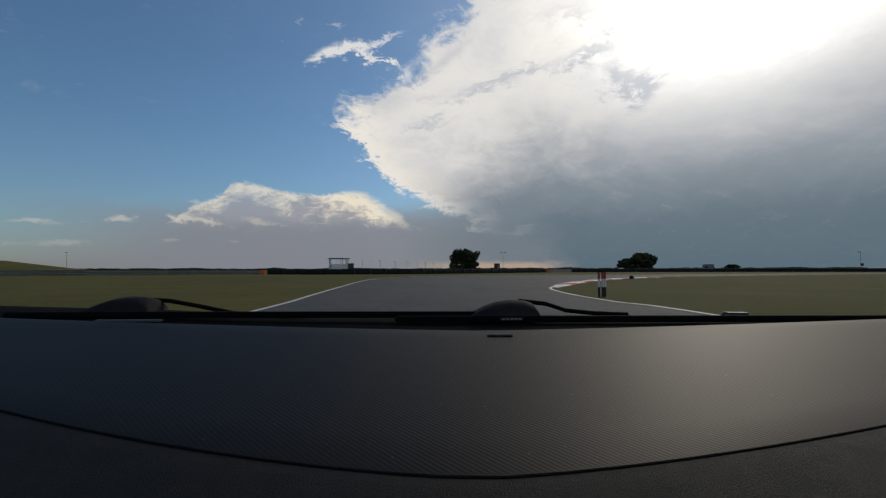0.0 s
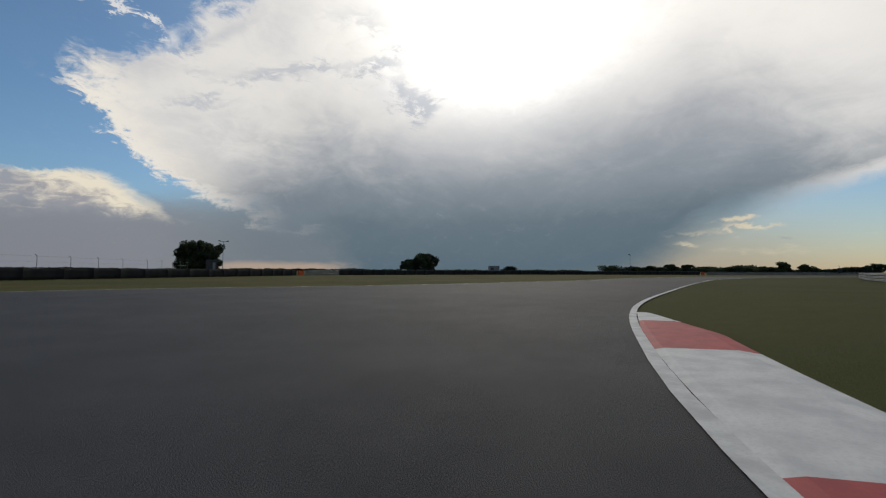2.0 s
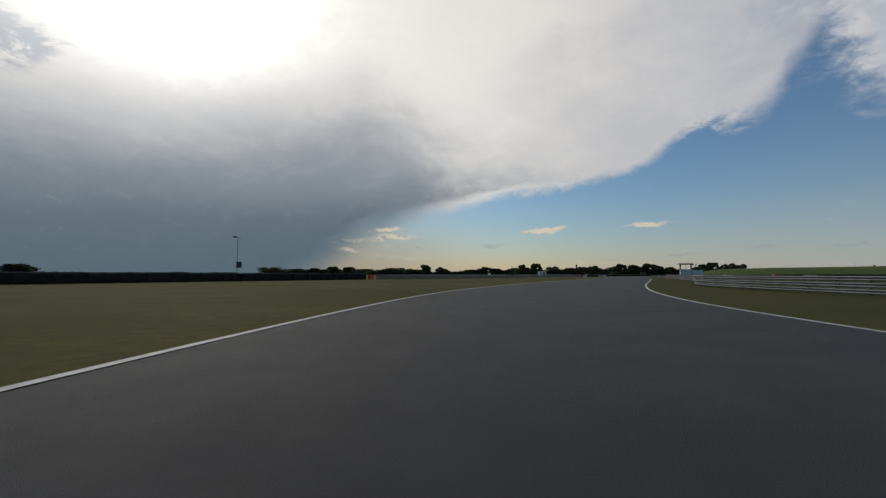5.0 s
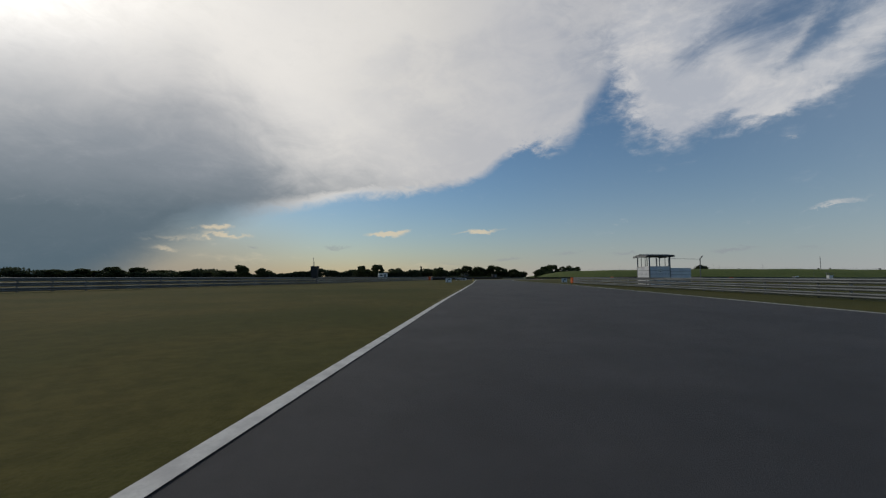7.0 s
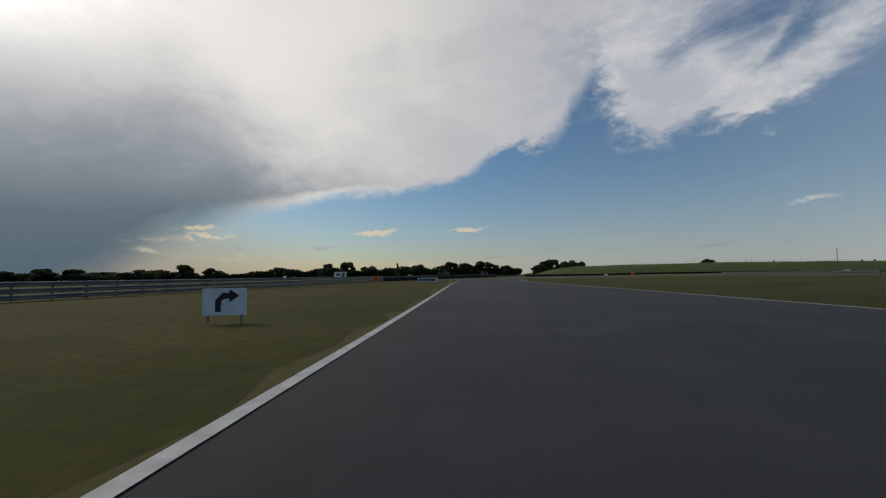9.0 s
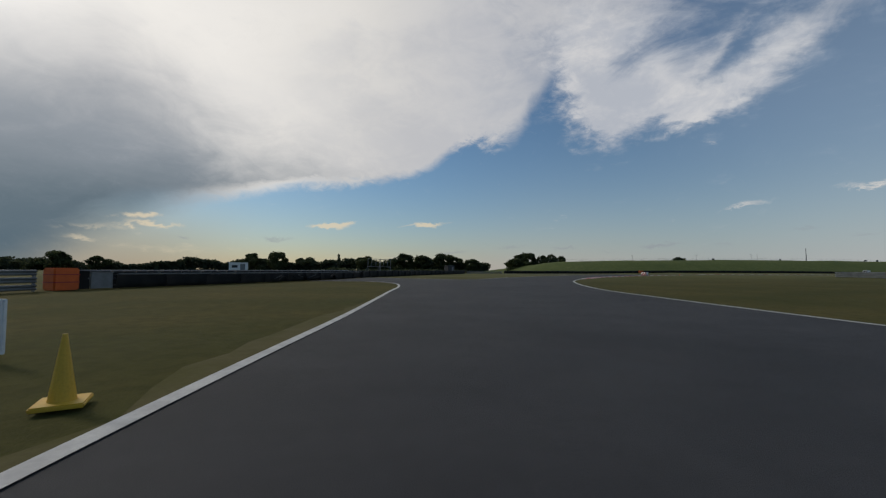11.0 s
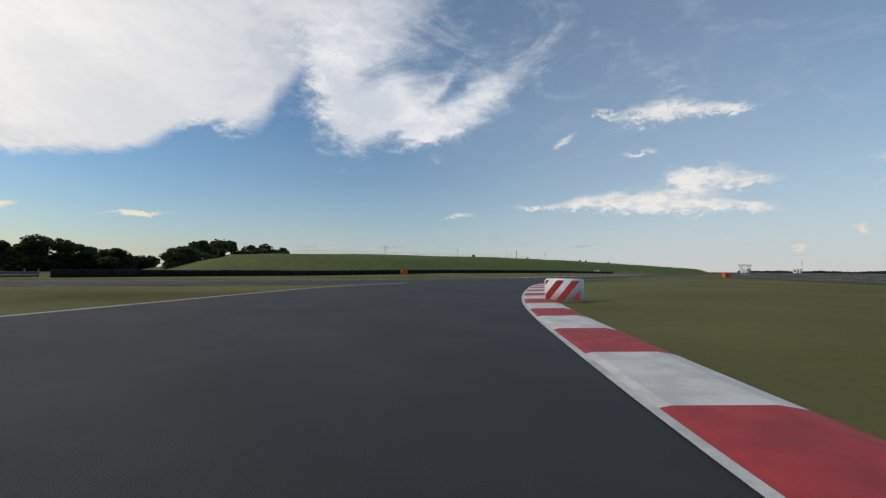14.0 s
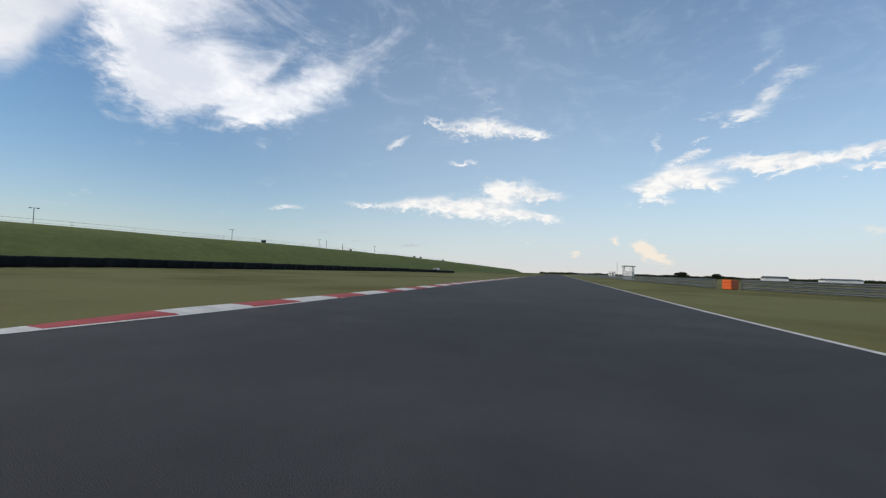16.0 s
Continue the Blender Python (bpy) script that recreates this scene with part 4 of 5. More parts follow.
def torn_belt(x, y, turn, seed):
    """A strip of belt torn loose, buckled over the wall's foot."""
    rnd = random.Random(seed)
    root = thing("torn_belt", "strip of torn black belt lying buckled by the wall", "rubber strip", pose(x, y, 0, 0, 0, turn), "torn belts")
    n, verts = 9, []
    ph, ln = rnd.uniform(0, 6), rnd.uniform(1.8, 3.0)
    for i in range(n):
        u = i / (n - 1)
        z = 0.10 + 0.62 * u * (1 - 0.5 * u) + 0.13 * math.sin(ph + 7 * u)
        for dy in (-0.16, 0.16):
            for dz in (0, 0.03):
                verts.append((ln * (u - 0.5), dy + 0.12 * math.sin(ph + 4 * u), max(0.02, z) + dz + dy * 0.3 * math.sin(5 * u + ph)))
    faces = []
    for i in range(n - 1):
        a, b = i * 4, i * 4 + 4
        faces += [(a, a + 2, b + 2, b), (a + 1, b + 1, b + 3, a + 3), (a, b, b + 1, a + 1), (a + 2, a + 3, b + 3, b + 2)]
    faces += [(0, 1, 3, 2), (n * 4 - 4, n * 4 - 2, n * 4 - 1, n * 4 - 3)]
    part("strip", mesh("strip", verts, faces, M["rubber"], True), root)
    part("wire", rod("wire", (-ln * 0.4, 0, 0.3), (ln * 0.2, 0.05, 0.66), 0.012, M["post_steel"], 5), root)


for i, (x, y, turn) in enumerate([(326.6, 94.2, -22), (329.4, 93.0, 150), (332.0, 92.0, -30), (336.5, 90.4, 165)]):
    torn_belt(x, y, turn, 30 + i)


# ---------------------------------------------------------------- trees and hedges
def leaf_quads(rnd, spots, size):
    """Small bent leaf clumps at the given spots."""
    verts, faces = [], []
    for c in spots:
        a = Vector((rnd.gauss(0, 1), rnd.gauss(0, 1), rnd.gauss(0, 1))).normalized()
        b = a.orthogonal().normalized()
        b.rotate(Matrix.Rotation(rnd.uniform(0, 6.28), 3, a))
        w, k = size * rnd.uniform(0.6, 1.3), len(verts)
        verts += [c - a * w - b * w * 0.35, c + a * w * 0.1 - b * w * 0.8, c + a * w + b * w * 0.1, c + a * w * 0.2 + b * w * 0.75]
        faces += [(k, k + 1, k + 2), (k, k + 2, k + 3)]
    return verts, faces


def crown_mesh(name, seed, lobes, count, size, mat, low=0.25, columnar=False, block=False):
    """A crown of unit height and width: leaf clumps on overlapping lobes, with gaps."""
    rnd = random.Random(seed)
    centres = []
    for i in range(lobes):
        h = low + (0.92 - low) * ((i + 0.5) / lobes) ** 0.85
        reach = 0.05 if columnar else 0.40 * min(1.0, 2.0 * (1.02 - h)) ** 0.6 * rnd.uniform(0.25, 1.0)
        t = i * 2.4 + rnd.uniform(-0.5, 0.5)
        r = (0.10 if columnar else 0.155) * rnd.uniform(0.5, 1.35)
        if block:
            h, r = rnd.uniform(0.05, 0.86), rnd.uniform(0.09, 0.13)
            reach = 0.40 * math.sqrt(rnd.random())
        centres.append((Vector((math.cos(t) * reach, math.sin(t) * reach, min(h + rnd.uniform(-0.06, 0.06), 1 - r * 0.9))), r))
    spots = []
    for _ in range(count):
        c, r = rnd.choice(centres)
        d = Vector((rnd.gauss(0, 1), rnd.gauss(0, 1), rnd.gauss(0, 1))).normalized()
        spots.append(c + d * r * rnd.uniform(0.55, 1.06) * (1 + 0.25 * noise.noise(d * 3 + c * 9)))
    v, f = leaf_quads(rnd, spots, size)
    return mesh(name, v, f, mat)


def trunk_mesh(seed):
    rnd = random.Random(seed)
    bm = bmesh.new()

    def limb(a, b, r1, r2):
        a, b = Vector(a), Vector(b)
        bmesh.ops.create_cone(bm, cap_ends=True, segments=7, radius1=r1, radius2=r2, depth=(b - a).length,
                              matrix=Matrix.Translation((a + b) / 2) @ (b - a).to_track_quat("Z", "Y").to_matrix().to_4x4())
    limb((0, 0, -0.02), (0.01, 0.01, 0.34), 0.035, 0.024)
    limb((0.01, 0.01, 0.32), (0.0, 0.02, 0.8), 0.024, 0.008)
    for i in range(5):
        t, h = i * 1.3 + rnd.uniform(-0.3, 0.3), rnd.uniform(0.26, 0.5)
        limb((0.01, 0.01, h), (math.cos(t) * 0.28, math.sin(t) * 0.28, h + rnd.uniform(0.15, 0.3)), 0.016, 0.005)
    return from_bm("trunk", bm, M["bark"])


CROWNS = [crown_mesh("crown", 11 + 3 * i, 13 + i, 6000, 0.034, M["leaf"], low=0.04 + 0.03 * i) for i in range(4)]
CROWNS.append(crown_mesh("crown", 40, 80, 26000, 0.022, M["leaf_dark"], low=0.0, block=True))
CROWNS.append(crown_mesh("crown", 50, 12, 1800, 0.03, M["leaf_dark"], low=0.10, columnar=True))
CROWNS.append(crown_mesh("crown", 60, 24, 14000, 0.024, M["leaf_dark"], low=0.04))
TRUNKS = [trunk_mesh(3), trunk_mesh(8)]


def tree(x, y, h, w, kind, label, turn=0.0, z=0.0, group="trees"):
    m = pose(x, y, z, 0, 0, turn)
    root = thing("tree", label, "tree", m, group)
    size = Matrix.Diagonal((w, w, h, 1))
    part("trunk", TRUNKS[int(abs(x)) % 2], root, m=Matrix.Diagonal((h, h, h, 1)))
    part("crown", CROWNS[kind], root, m=size)
    return root


def weed_clump(x, y, z):
    """A dead tussock: bent stems and dry leaves heaped on a low mound."""
    rnd = random.Random(77)
    root = thing("weed_clump", "dark brown clump of dead weeds on mown grass", "weed", pose(x, y, z))
    spots = []
    for _ in range(420):
        d = Vector((rnd.gauss(0, 1), rnd.gauss(0, 1), abs(rnd.gauss(0, 1)))).normalized()
        k = rnd.uniform(0.5, 1.0) * (1 + 0.35 * noise.noise(d * 2.5))
        spots.append(Vector((d.x * 0.15 * k, d.y * 0.15 * k, 0.03 + d.z * 0.16 * k)))
    v, f = leaf_quads(rnd, spots, 0.026)
    part("leaves", mesh("leaves", v, f, M["weed"]), root)
    verts, faces = [], []
    for _ in range(26):
        a, h, k = rnd.uniform(0, 6.28), rnd.uniform(0.12, 0.24), len(verts)
        c, q = math.cos(a), math.sin(a)
        r = rnd.uniform(0.03, 0.15)
        for u, w in ((0.0, 0.004), (0.55, 0.003), (1.0, 0.001)):
            for b in range(3):
                g = b * 2.09
                verts.append((c * r * (0.2 + u * u) + w * math.cos(g), q * r * (0.2 + u * u) + w * math.sin(g), -0.03 + h * u))
        faces += [(k + 3 * j + b, k + 3 * j + (b + 1) % 3, k + 3 * j + 3 + (b + 1) % 3, k + 3 * j + 3 + b) for j in range(2) for b in range(3)]
    part("stems", mesh("stems", verts, faces, M["weed"]), root)


weed_clump(22.4, 49.5, 0.0)
tree(11.3, 266, 14.2, 12.8, 4, "dense dark evergreen tree standing in a pair", 20)
tree(14.5, 272, 12.8, 12.8, 4, "dense dark evergreen tree standing behind a pair", 250)
tree(18.2, 268, 13.5, 12.8, 4, "dense dark evergreen tree standing in a pair", 140)
for x, y, h, w, turn, label in ((151.5, 349, 9.8, 17, 70, "broad dark round-topped field tree behind a white van"), (164.5, 350.3, 14.6, 20, 200, "tall broad dark field tree in a clump"),
                                (148.5, 342, 8.0, 11, 120, "low dark field tree at the edge of a clump"), (173.5, 357, 14.8, 17, 300, "dark field tree at the back of a clump")):
    tree(x, y, h, w, 6, label, turn)
OAK = "dark green spreading oak on the far field edge"
for i, (x, y, h, w) in enumerate([(618, 301, 15, 19), (630, 285, 12, 15), (612, 174, 14, 17), (622, 158, 15.5, 18), (636, 140, 12, 17), (589, 93, 12, 15),
                                  (566, 66, 13.0, 17), (572, 54, 12, 15), (567, 42, 13.5, 17), (574, 30, 11.5, 15), (562, 22, 9.5, 14)]):
    tree(x, y, h * 0.90, w * 1.15, i % 4, OAK, i * 57)
for i, (x, y, h, w) in enumerate([(505, 12, 8.5, 13), (520, 4, 11, 13), (544, -10, 13.0, 16), (541, -22, 12.2, 14), (552, -34, 11.8, 13)]):
    tree(x, y, h * 0.92, w * 1.1, (i + 1) % 4, "leafy tree behind the end of the grass bank", i * 71)
tree(585, 110, 12, 7, 5, "slim dark columnar conifer among hedgerow trees", 30)
tree(783, -304, 19.0, 30, 2, "low rounded tree beyond the crest of the bank", 10)
tree(165, 240, 3.7, 11, 6, "low dark bushy tree beyond the belt wall", 10)
for i, (x, y, h, w) in enumerate([(298, -1201, 14, 36), (229, -1179, 11.5, 28)]):
    tree(x, y, h, w, 6, "small rounded tree on the far horizon", i * 40)
for i, (x, y, h, w) in enumerate([(700, 562, 13, 24), (716, 545, 15, 26), (735, 522, 18, 30), (752, 500, 17, 28), (760, 470, 13, 24), (690, 400, 11, 20), (655, 340, 11, 16)]):
    tree(x, y, h * 0.78, w * 1.3, i % 4, "dark hedgerow tree on the skyline", i * 83)


def hedge(label, pts, height, depth, count, seed, clump=0.0):
    """A far hedge or wood edge: leaf clumps heaped along a line."""
    rnd = random.Random(seed)
    c = curve([Vector((*p, 0)) for p in pts], 10.0)
    spots = []
    for _ in range(count):
        i = rnd.randrange(len(c) - 1)
        p = c[i].lerp(c[i + 1], rnd.random())
        u = noise.noise(p * 0.021) + 0.6 * noise.noise(p * 0.09)
        h = height * max(0.25, 0.72 + 0.75 * u)
        spots.append(p + Vector((rnd.uniform(-depth, depth), rnd.uniform(-depth, depth), h * rnd.random() ** 0.7)))
    v, f = leaf_quads(rnd, spots, clump or (1.3 if height > 2 else 0.35))
    tagged(new("hedge", mesh("hedge", v, f, M["leaf_dark"])), label, "hedge", kind="stuff")


hedge("long dark hedgerow with bushes on the skyline", [(665, 590), (720, 540), (740, 470), (690, 390), (650, 300), (640, 200), (620, 120), (592, 60), (575, 10)], 8.5, 4, 26000, 5)
hedge("dark wood edge merging into the skyline", [(655, 605), (690, 575), (750, 515), (775, 450), (720, 380)], 13.0, 7, 9000, 15)
hedge("thin far hedge under the storm cloud", [(-900, 820), (-400, 900), (100, 950), (420, 800), (640, 640)], 3.2, 5, 26000, 6, 1.6)
hedge("far dark hedge along the horizon", [(-900, 700), (-700, 300), (-640, -100)], 4.5, 4, 12000, 7, 1.8)
hedge("low dark tree belt on the far horizon", [(700, -1500), (420, -1330), (150, -1260), (-200, -1180), (-500, -900)], 5.0, 6, 24000, 8, 2.2)
hedge("dark scrub behind the tyre wall", [(330, 97), (352, 92), (372, 83.5), (396, 72), (424, 66), (446, 48)], 1.3, 1.2, 2500, 9)


def mound():
    """A low grass rise far to the side of the steel rail."""
    n, verts = 26, []
    for j in range(7):
        for i in range(n):
            u, v = i / (n - 1), j / 6
            h = 6.0 * math.sin(math.pi * v) * min(1.0, u * 5) * min(1.0, (1 - u) * 8)
            verts.append((-480 + 310 * u - 20 * v, 120 + 65 * u + 70 * v, h - 0.06))
    faces = [(j * n + i, j * n + i + 1, (j + 1) * n + i + 1, (j + 1) * n + i) for j in range(6) for i in range(n - 1)]
    tagged(new("grass_mound", mesh("grass_mound", verts, faces, M["grass"], True)), "low grass rise behind the steel rail", "mound", kind="structure")


mound()


# ---------------------------------------------------------------- huts, masts and signs
def marshal_post(label, x, y, turn, w, d, sill, eave, group="marshal posts", cabin=False, floor=0.0, deck=0.0, ridge=0.06):
    """Open observation hut: clad base, window posts and a flat overhanging roof."""
    root = thing("marshal_post", label, "marshal post", pose(x, y, 0, 0, 0, turn), group)
    t = 0.08
    for name, cx, cy, sx, sy in (("front_wall", 0, -d / 2, w, t), ("back_wall", 0, d / 2, w, t), ("side_wall", -w / 2, 0, t, d), ("side_wall", w / 2, 0, t, d)):
        n = 5
        step = (sill - floor) / n
        long = sx > sy
        wall = part(name, boxes(name, [(cx, cy, floor + sill / 2 - floor / 2, max(0.04, sx - 0.06), max(0.04, sy - 0.06), sill - floor)], M["frame"]), root)
        plank = boxes("plank", [(0, 0, 0, (sx if long else t) + 0.01, (sy if not long else t) + 0.01, step - 0.035)], M["cladding"], 0.012)
        for i in range(n):
            part("plank", plank, wall, m=pose(cx, cy, floor + (i + 0.5) * step))
    part("sill", boxes("sill", [(0, -d / 2, sill + 0.03, w + 0.1, 0.14, 0.06), (0, d / 2, sill + 0.03, w + 0.1, 0.14, 0.06),
                                (-w / 2, 0, sill + 0.03, 0.14, d - 0.1, 0.06), (w / 2, 0, sill + 0.03, 0.14, d - 0.1, 0.06)], M["white"], 0.01), root)
    n = 4
    for i in range(n):
        for yy in (-d / 2, d / 2):
            if yy > 0 and i == 1:
                continue
            part("window_post", boxes("window_post", [(-w / 2 + w * i / (n - 1), yy, (sill + eave) / 2 + 0.03, 0.06, 0.06, eave - sill - 0.02)], M["frame"], 0.01), root)
    for xx in (-w / 2, w / 2):
        part("window_post", boxes("window_post", [(xx, 0, (sill + eave) / 2 + 0.03, 0.08, 0.08, eave - sill - 0.02)], M["frame"], 0.01), root)
    hw, hd = w / 2 + 0.35, d / 2 + 0.38
    prof = [(-hw, eave + 0.06), (0, eave + 0.06 + ridge), (hw, eave + 0.06), (hw, eave + 0.16), (0, eave + 0.16 + ridge), (-hw, eave + 0.16)]
    verts = [(px, sy * hd, pz) for sy in (-1, 1) for px, pz in prof]
    faces = [(0, 1, 4, 5), (1, 2, 3, 4), (11, 10, 7, 6), (10, 9, 8, 7)] + [(i, i + 6, (i + 1) % 6 + 6, (i + 1) % 6) for i in range(6)]
    roof = part("roof", mesh("roof", verts, faces, M["roof"]), root, "dark shallow-pitched roof sheet")
    for sy in (-1, 1):
        fas = [(-hw, eave - 0.04), (hw, eave - 0.04), (hw, eave + 0.15), (0, eave + 0.15 + ridge), (-hw, eave + 0.15)]
        part("fascia", mesh("fascia", [(px, sy * (hd + t2), pz) for t2 in (0.004, 0.034) for px, pz in fas],
                            [(4, 3, 2, 1, 0), (5, 6, 7, 8, 9)] + [(i, (i + 1) % 5, (i + 1) % 5 + 5, i + 5) for i in range(5)], M["frame"]), roof, "grey fascia board")
    if cabin:
        part("cabin", boxes("cabin", [(w / 2 + 0.85, 0.2, 1.25, 1.4, 1.6, 2.5)], M["dark"], 0.03), root, "small dark side cabin")
        part("cabin_roof", boxes("cabin_roof", [(w / 2 + 0.85, 0.2, 2.56, 1.6, 1.8, 0.1)], M["white"], 0.02), root)
    if deck:
        for name, cx, cy, sx, sy in (("deck_wall", 0, d / 2 + deck, w, t), ("deck_wall", -w / 2, d / 2 + deck / 2, t, deck), ("deck_wall", w / 2, d / 2 + deck / 2, t, deck)):
            n = 5
            step = (sill - 0.12 - floor) / n
            wall = part(name, boxes(name, [(cx, cy, floor + (sill - 0.12 - floor) / 2, max(0.04, sx - 0.06), max(0.04, sy - 0.06), sill - 0.14 - floor)], M["frame"]), root)
            plank = boxes("plank", [(0, 0, 0, sx + 0.004, sy + 0.004, step - 0.035)], M["cladding"], 0.012)
            for i in range(n):
                part("plank", plank, wall, m=pose(cx, cy, floor + (i + 0.5) * step))
    for xx in (-w / 2, w / 2):
        for yy in (-d / 2, d / 2):
            part("corner_post", boxes("corner_post", [(xx, yy, eave / 2, 0.12, 0.12, eave)], M["frame"], 0.01), root)
    return root


# front wall of each hut lies on its own -y side
marshal_post("white clad marshal hut with open windows and rear deck", 209.0, 75.7, 173, 3.6, 2.2, 2.27, 3.42, floor=0.25, deck=2.2, ridge=0.2)
marshal_post("white marshal hut with side cabin behind the belt wall", -24.4, 101.0, 22, 3.9, 3.0, 2.3, 3.6, cabin=True)
marshal_post("small white marshal hut beside the straight", 402.6, -133.2, 170, 2.3, 2.0, 2.2, 3.5)


def number_sign(x, y, z, turn):
    root = thing("number_sign", "white square board with black numerals on a hut", "sign", pose(x, y, z, 0, 0, turn))
    part("board", boxes("board", [(0, 0, 0, 0.52, 0.03, 0.52)], M["white"], 0.005), root)
    cu = bpy.data.curves.new("numerals", "FONT")
    cu.body, cu.size, cu.extrude, cu.align_x, cu.align_y = "12", 0.44, 0.004, "CENTER", "CENTER"
    tmp = bpy.data.objects.new("numerals", cu)
    me = bpy.data.meshes.new_from_object(tmp)
    bpy.data.objects.remove(tmp)
    me.materials.clear()
    me.materials.append(M["ink"])
    part("numerals", me, root, m=pose(0, -0.02, 0, 90, 0, 0))


number_sign(207.08, 76.0, 1.86, -97)


def mast(label, x, y, h, heads=0, box=None, arm=0.0, turn=0.0, r=0.06, group="masts"):
    root = thing("mast", label, "mast", pose(x, y, 0, 0, 0, turn), group)
    part("pole", rod("pole", (0, 0, 0), (0, 0, h), r, M["post_steel"], 8, r * 0.7), root)
    part("base", boxes("base", [(0, 0, 0.1, 0.4, 0.4, 0.2)], M["frame"], 0.02), root)
    if heads:
        part("crossarm", rod("crossarm", (-0.7, 0, h - 0.15), (0.7, 0, h - 0.15), r * 0.6, M["post_steel"]), root)
        for s in (-1, 1)[:heads]:
            part("lamp_head", boxes("lamp_head", [(s * 0.75, -0.1, h - 0.05, 0.34, 0.55, 0.2)], M["dark"], 0.04), root)
    if box:
        z, s = box
        part("cabinet", boxes("cabinet", [(0.0, -s / 2 - r, z, s, s * 0.7, s * 1.4)], M["dark"], 0.03), root, "dark equipment box")
    if arm:
        part("arm", rod("arm", (0, 0, h * 0.84), (0, arm, h * 0.84), r * 0.7, M["post_steel"]), root)
    return root


mast("tall steel mast with two lamp heads behind the belt wall", 21.6, 148, 7.0, 2, turn=10)
mast("steel mast with a small camera and dark box", 151, 152, 7.2, 1, (2.6, 0.7))
mast("slim tall radio mast on the far field", 735, -443, 30.0, 0, r=0.45)
mast("slim pole at the end of the belt wall", 478.2, -194, 5.2, 0, r=0.09)
mast("tall thin mast beside a far kiosk", 413, -340, 10.5, 0, r=0.12)
mast("thin mast on the low grass rise", -190, 216, 10, 1, r=0.1)


def cabinet(name, label, category, x, y, turn, w, d, h, mat, lid=None, z=0.0):
    """A plain cabin: body, roof slab, door leaf with a handle."""
    root = thing(name, label, category, pose(x, y, z, 0, 0, turn))
    part("body", boxes("body", [(0, 0, h / 2, w, d, h)], mat, 0.03), root)
    part("roof", boxes("roof", [(0, 0, h + 0.05, w + 0.16, d + 0.16, 0.1)], lid or M["roof"], 0.02), root)
    door = part("door", boxes("door", [(w * 0.22, -d / 2 - 0.012, h * 0.45, w * 0.26, 0.03, h * 0.82)], M["frame"], 0.008), root)
    part("handle", boxes("handle", [(w * 0.3, -d / 2 - 0.045, h * 0.45, 0.12, 0.04, 0.03)], M["steel"]), door)
    part("window", boxes("window", [(-w * 0.2, -d / 2 - 0.01, h * 0.62, w * 0.3, 0.03, h * 0.26)], M["dark"], 0.005), root)
    return root


cabinet("dark_cabinet", "dark upright equipment cabinet behind the belt wall", "cabinet", 19.6, 149, 5, 1.9, 1.0, 3.0, M["dark"])
cabinet("container", "grey steel container with a pale roof beyond the wall", "container", 130, 206, -25, 4.6, 2.4, 3.2, M["frame"], M["steel"])
cabinet("cabin", "white painted cabin among trees behind the tyre wall", "cabin", 445, 133, -75, 6.0, 2.6, 3.4, M["white"], M["white"])
cabinet("kiosk", "dark timber kiosk at the end of the tyre wall", "kiosk", 428, 61, -60, 2.8, 2.0, 2.6, M["dark"])


cabinet("kiosk", "small white kiosk with a dark window far down the straight", "kiosk", 417, -350, 170, 4.2, 2.6, 3.6, M["white"])


def barn(label, x, y, turn, w, d, h, cover):
    """A long barn with an arched sheet roof and a row of roof lights."""
    root = thing("barn", label, "barn", pose(x, y, -0.4, 0, 0, turn), "barns")
    part("wall", boxes("wall", [(0, 0, h * 0.3, w, d, h * 0.6)], M["cladding"], 0.05), root)
    n = 10
    arc = [(-d / 2 - 0.3 + (d + 0.6) * i / n, h * 0.58 + h * 0.42 * math.sin(math.pi * i / n)) for i in range(n + 1)]
    verts = [(sx * (w / 2 + 0.3), a, b) for sx in (-1, 1) for a, b in arc]
    k = n + 1
    faces = [(i, i + 1, i + 1 + k, i + k) for i in range(n)] + [tuple(range(k))[::-1], tuple(range(k, 2 * k))]
    part("roof", mesh("roof", verts, faces, cover), root, "curved sheet roof")
    for i in range(4):
        part("door", boxes("door", [(-w * 0.36 + w * 0.24 * i, -d / 2 - 0.04, h * 0.26, w * 0.12, 0.06, h * 0.5)], M["dark"]), root)


barn("long low farm barn with a curved dark roof on the horizon", 237, -693, 10, 26, 13, 6.2, M["roof"])
barn("pale long low shed on the far horizon", 172, -690, 14, 40, 13, 5.2, M["steel"])


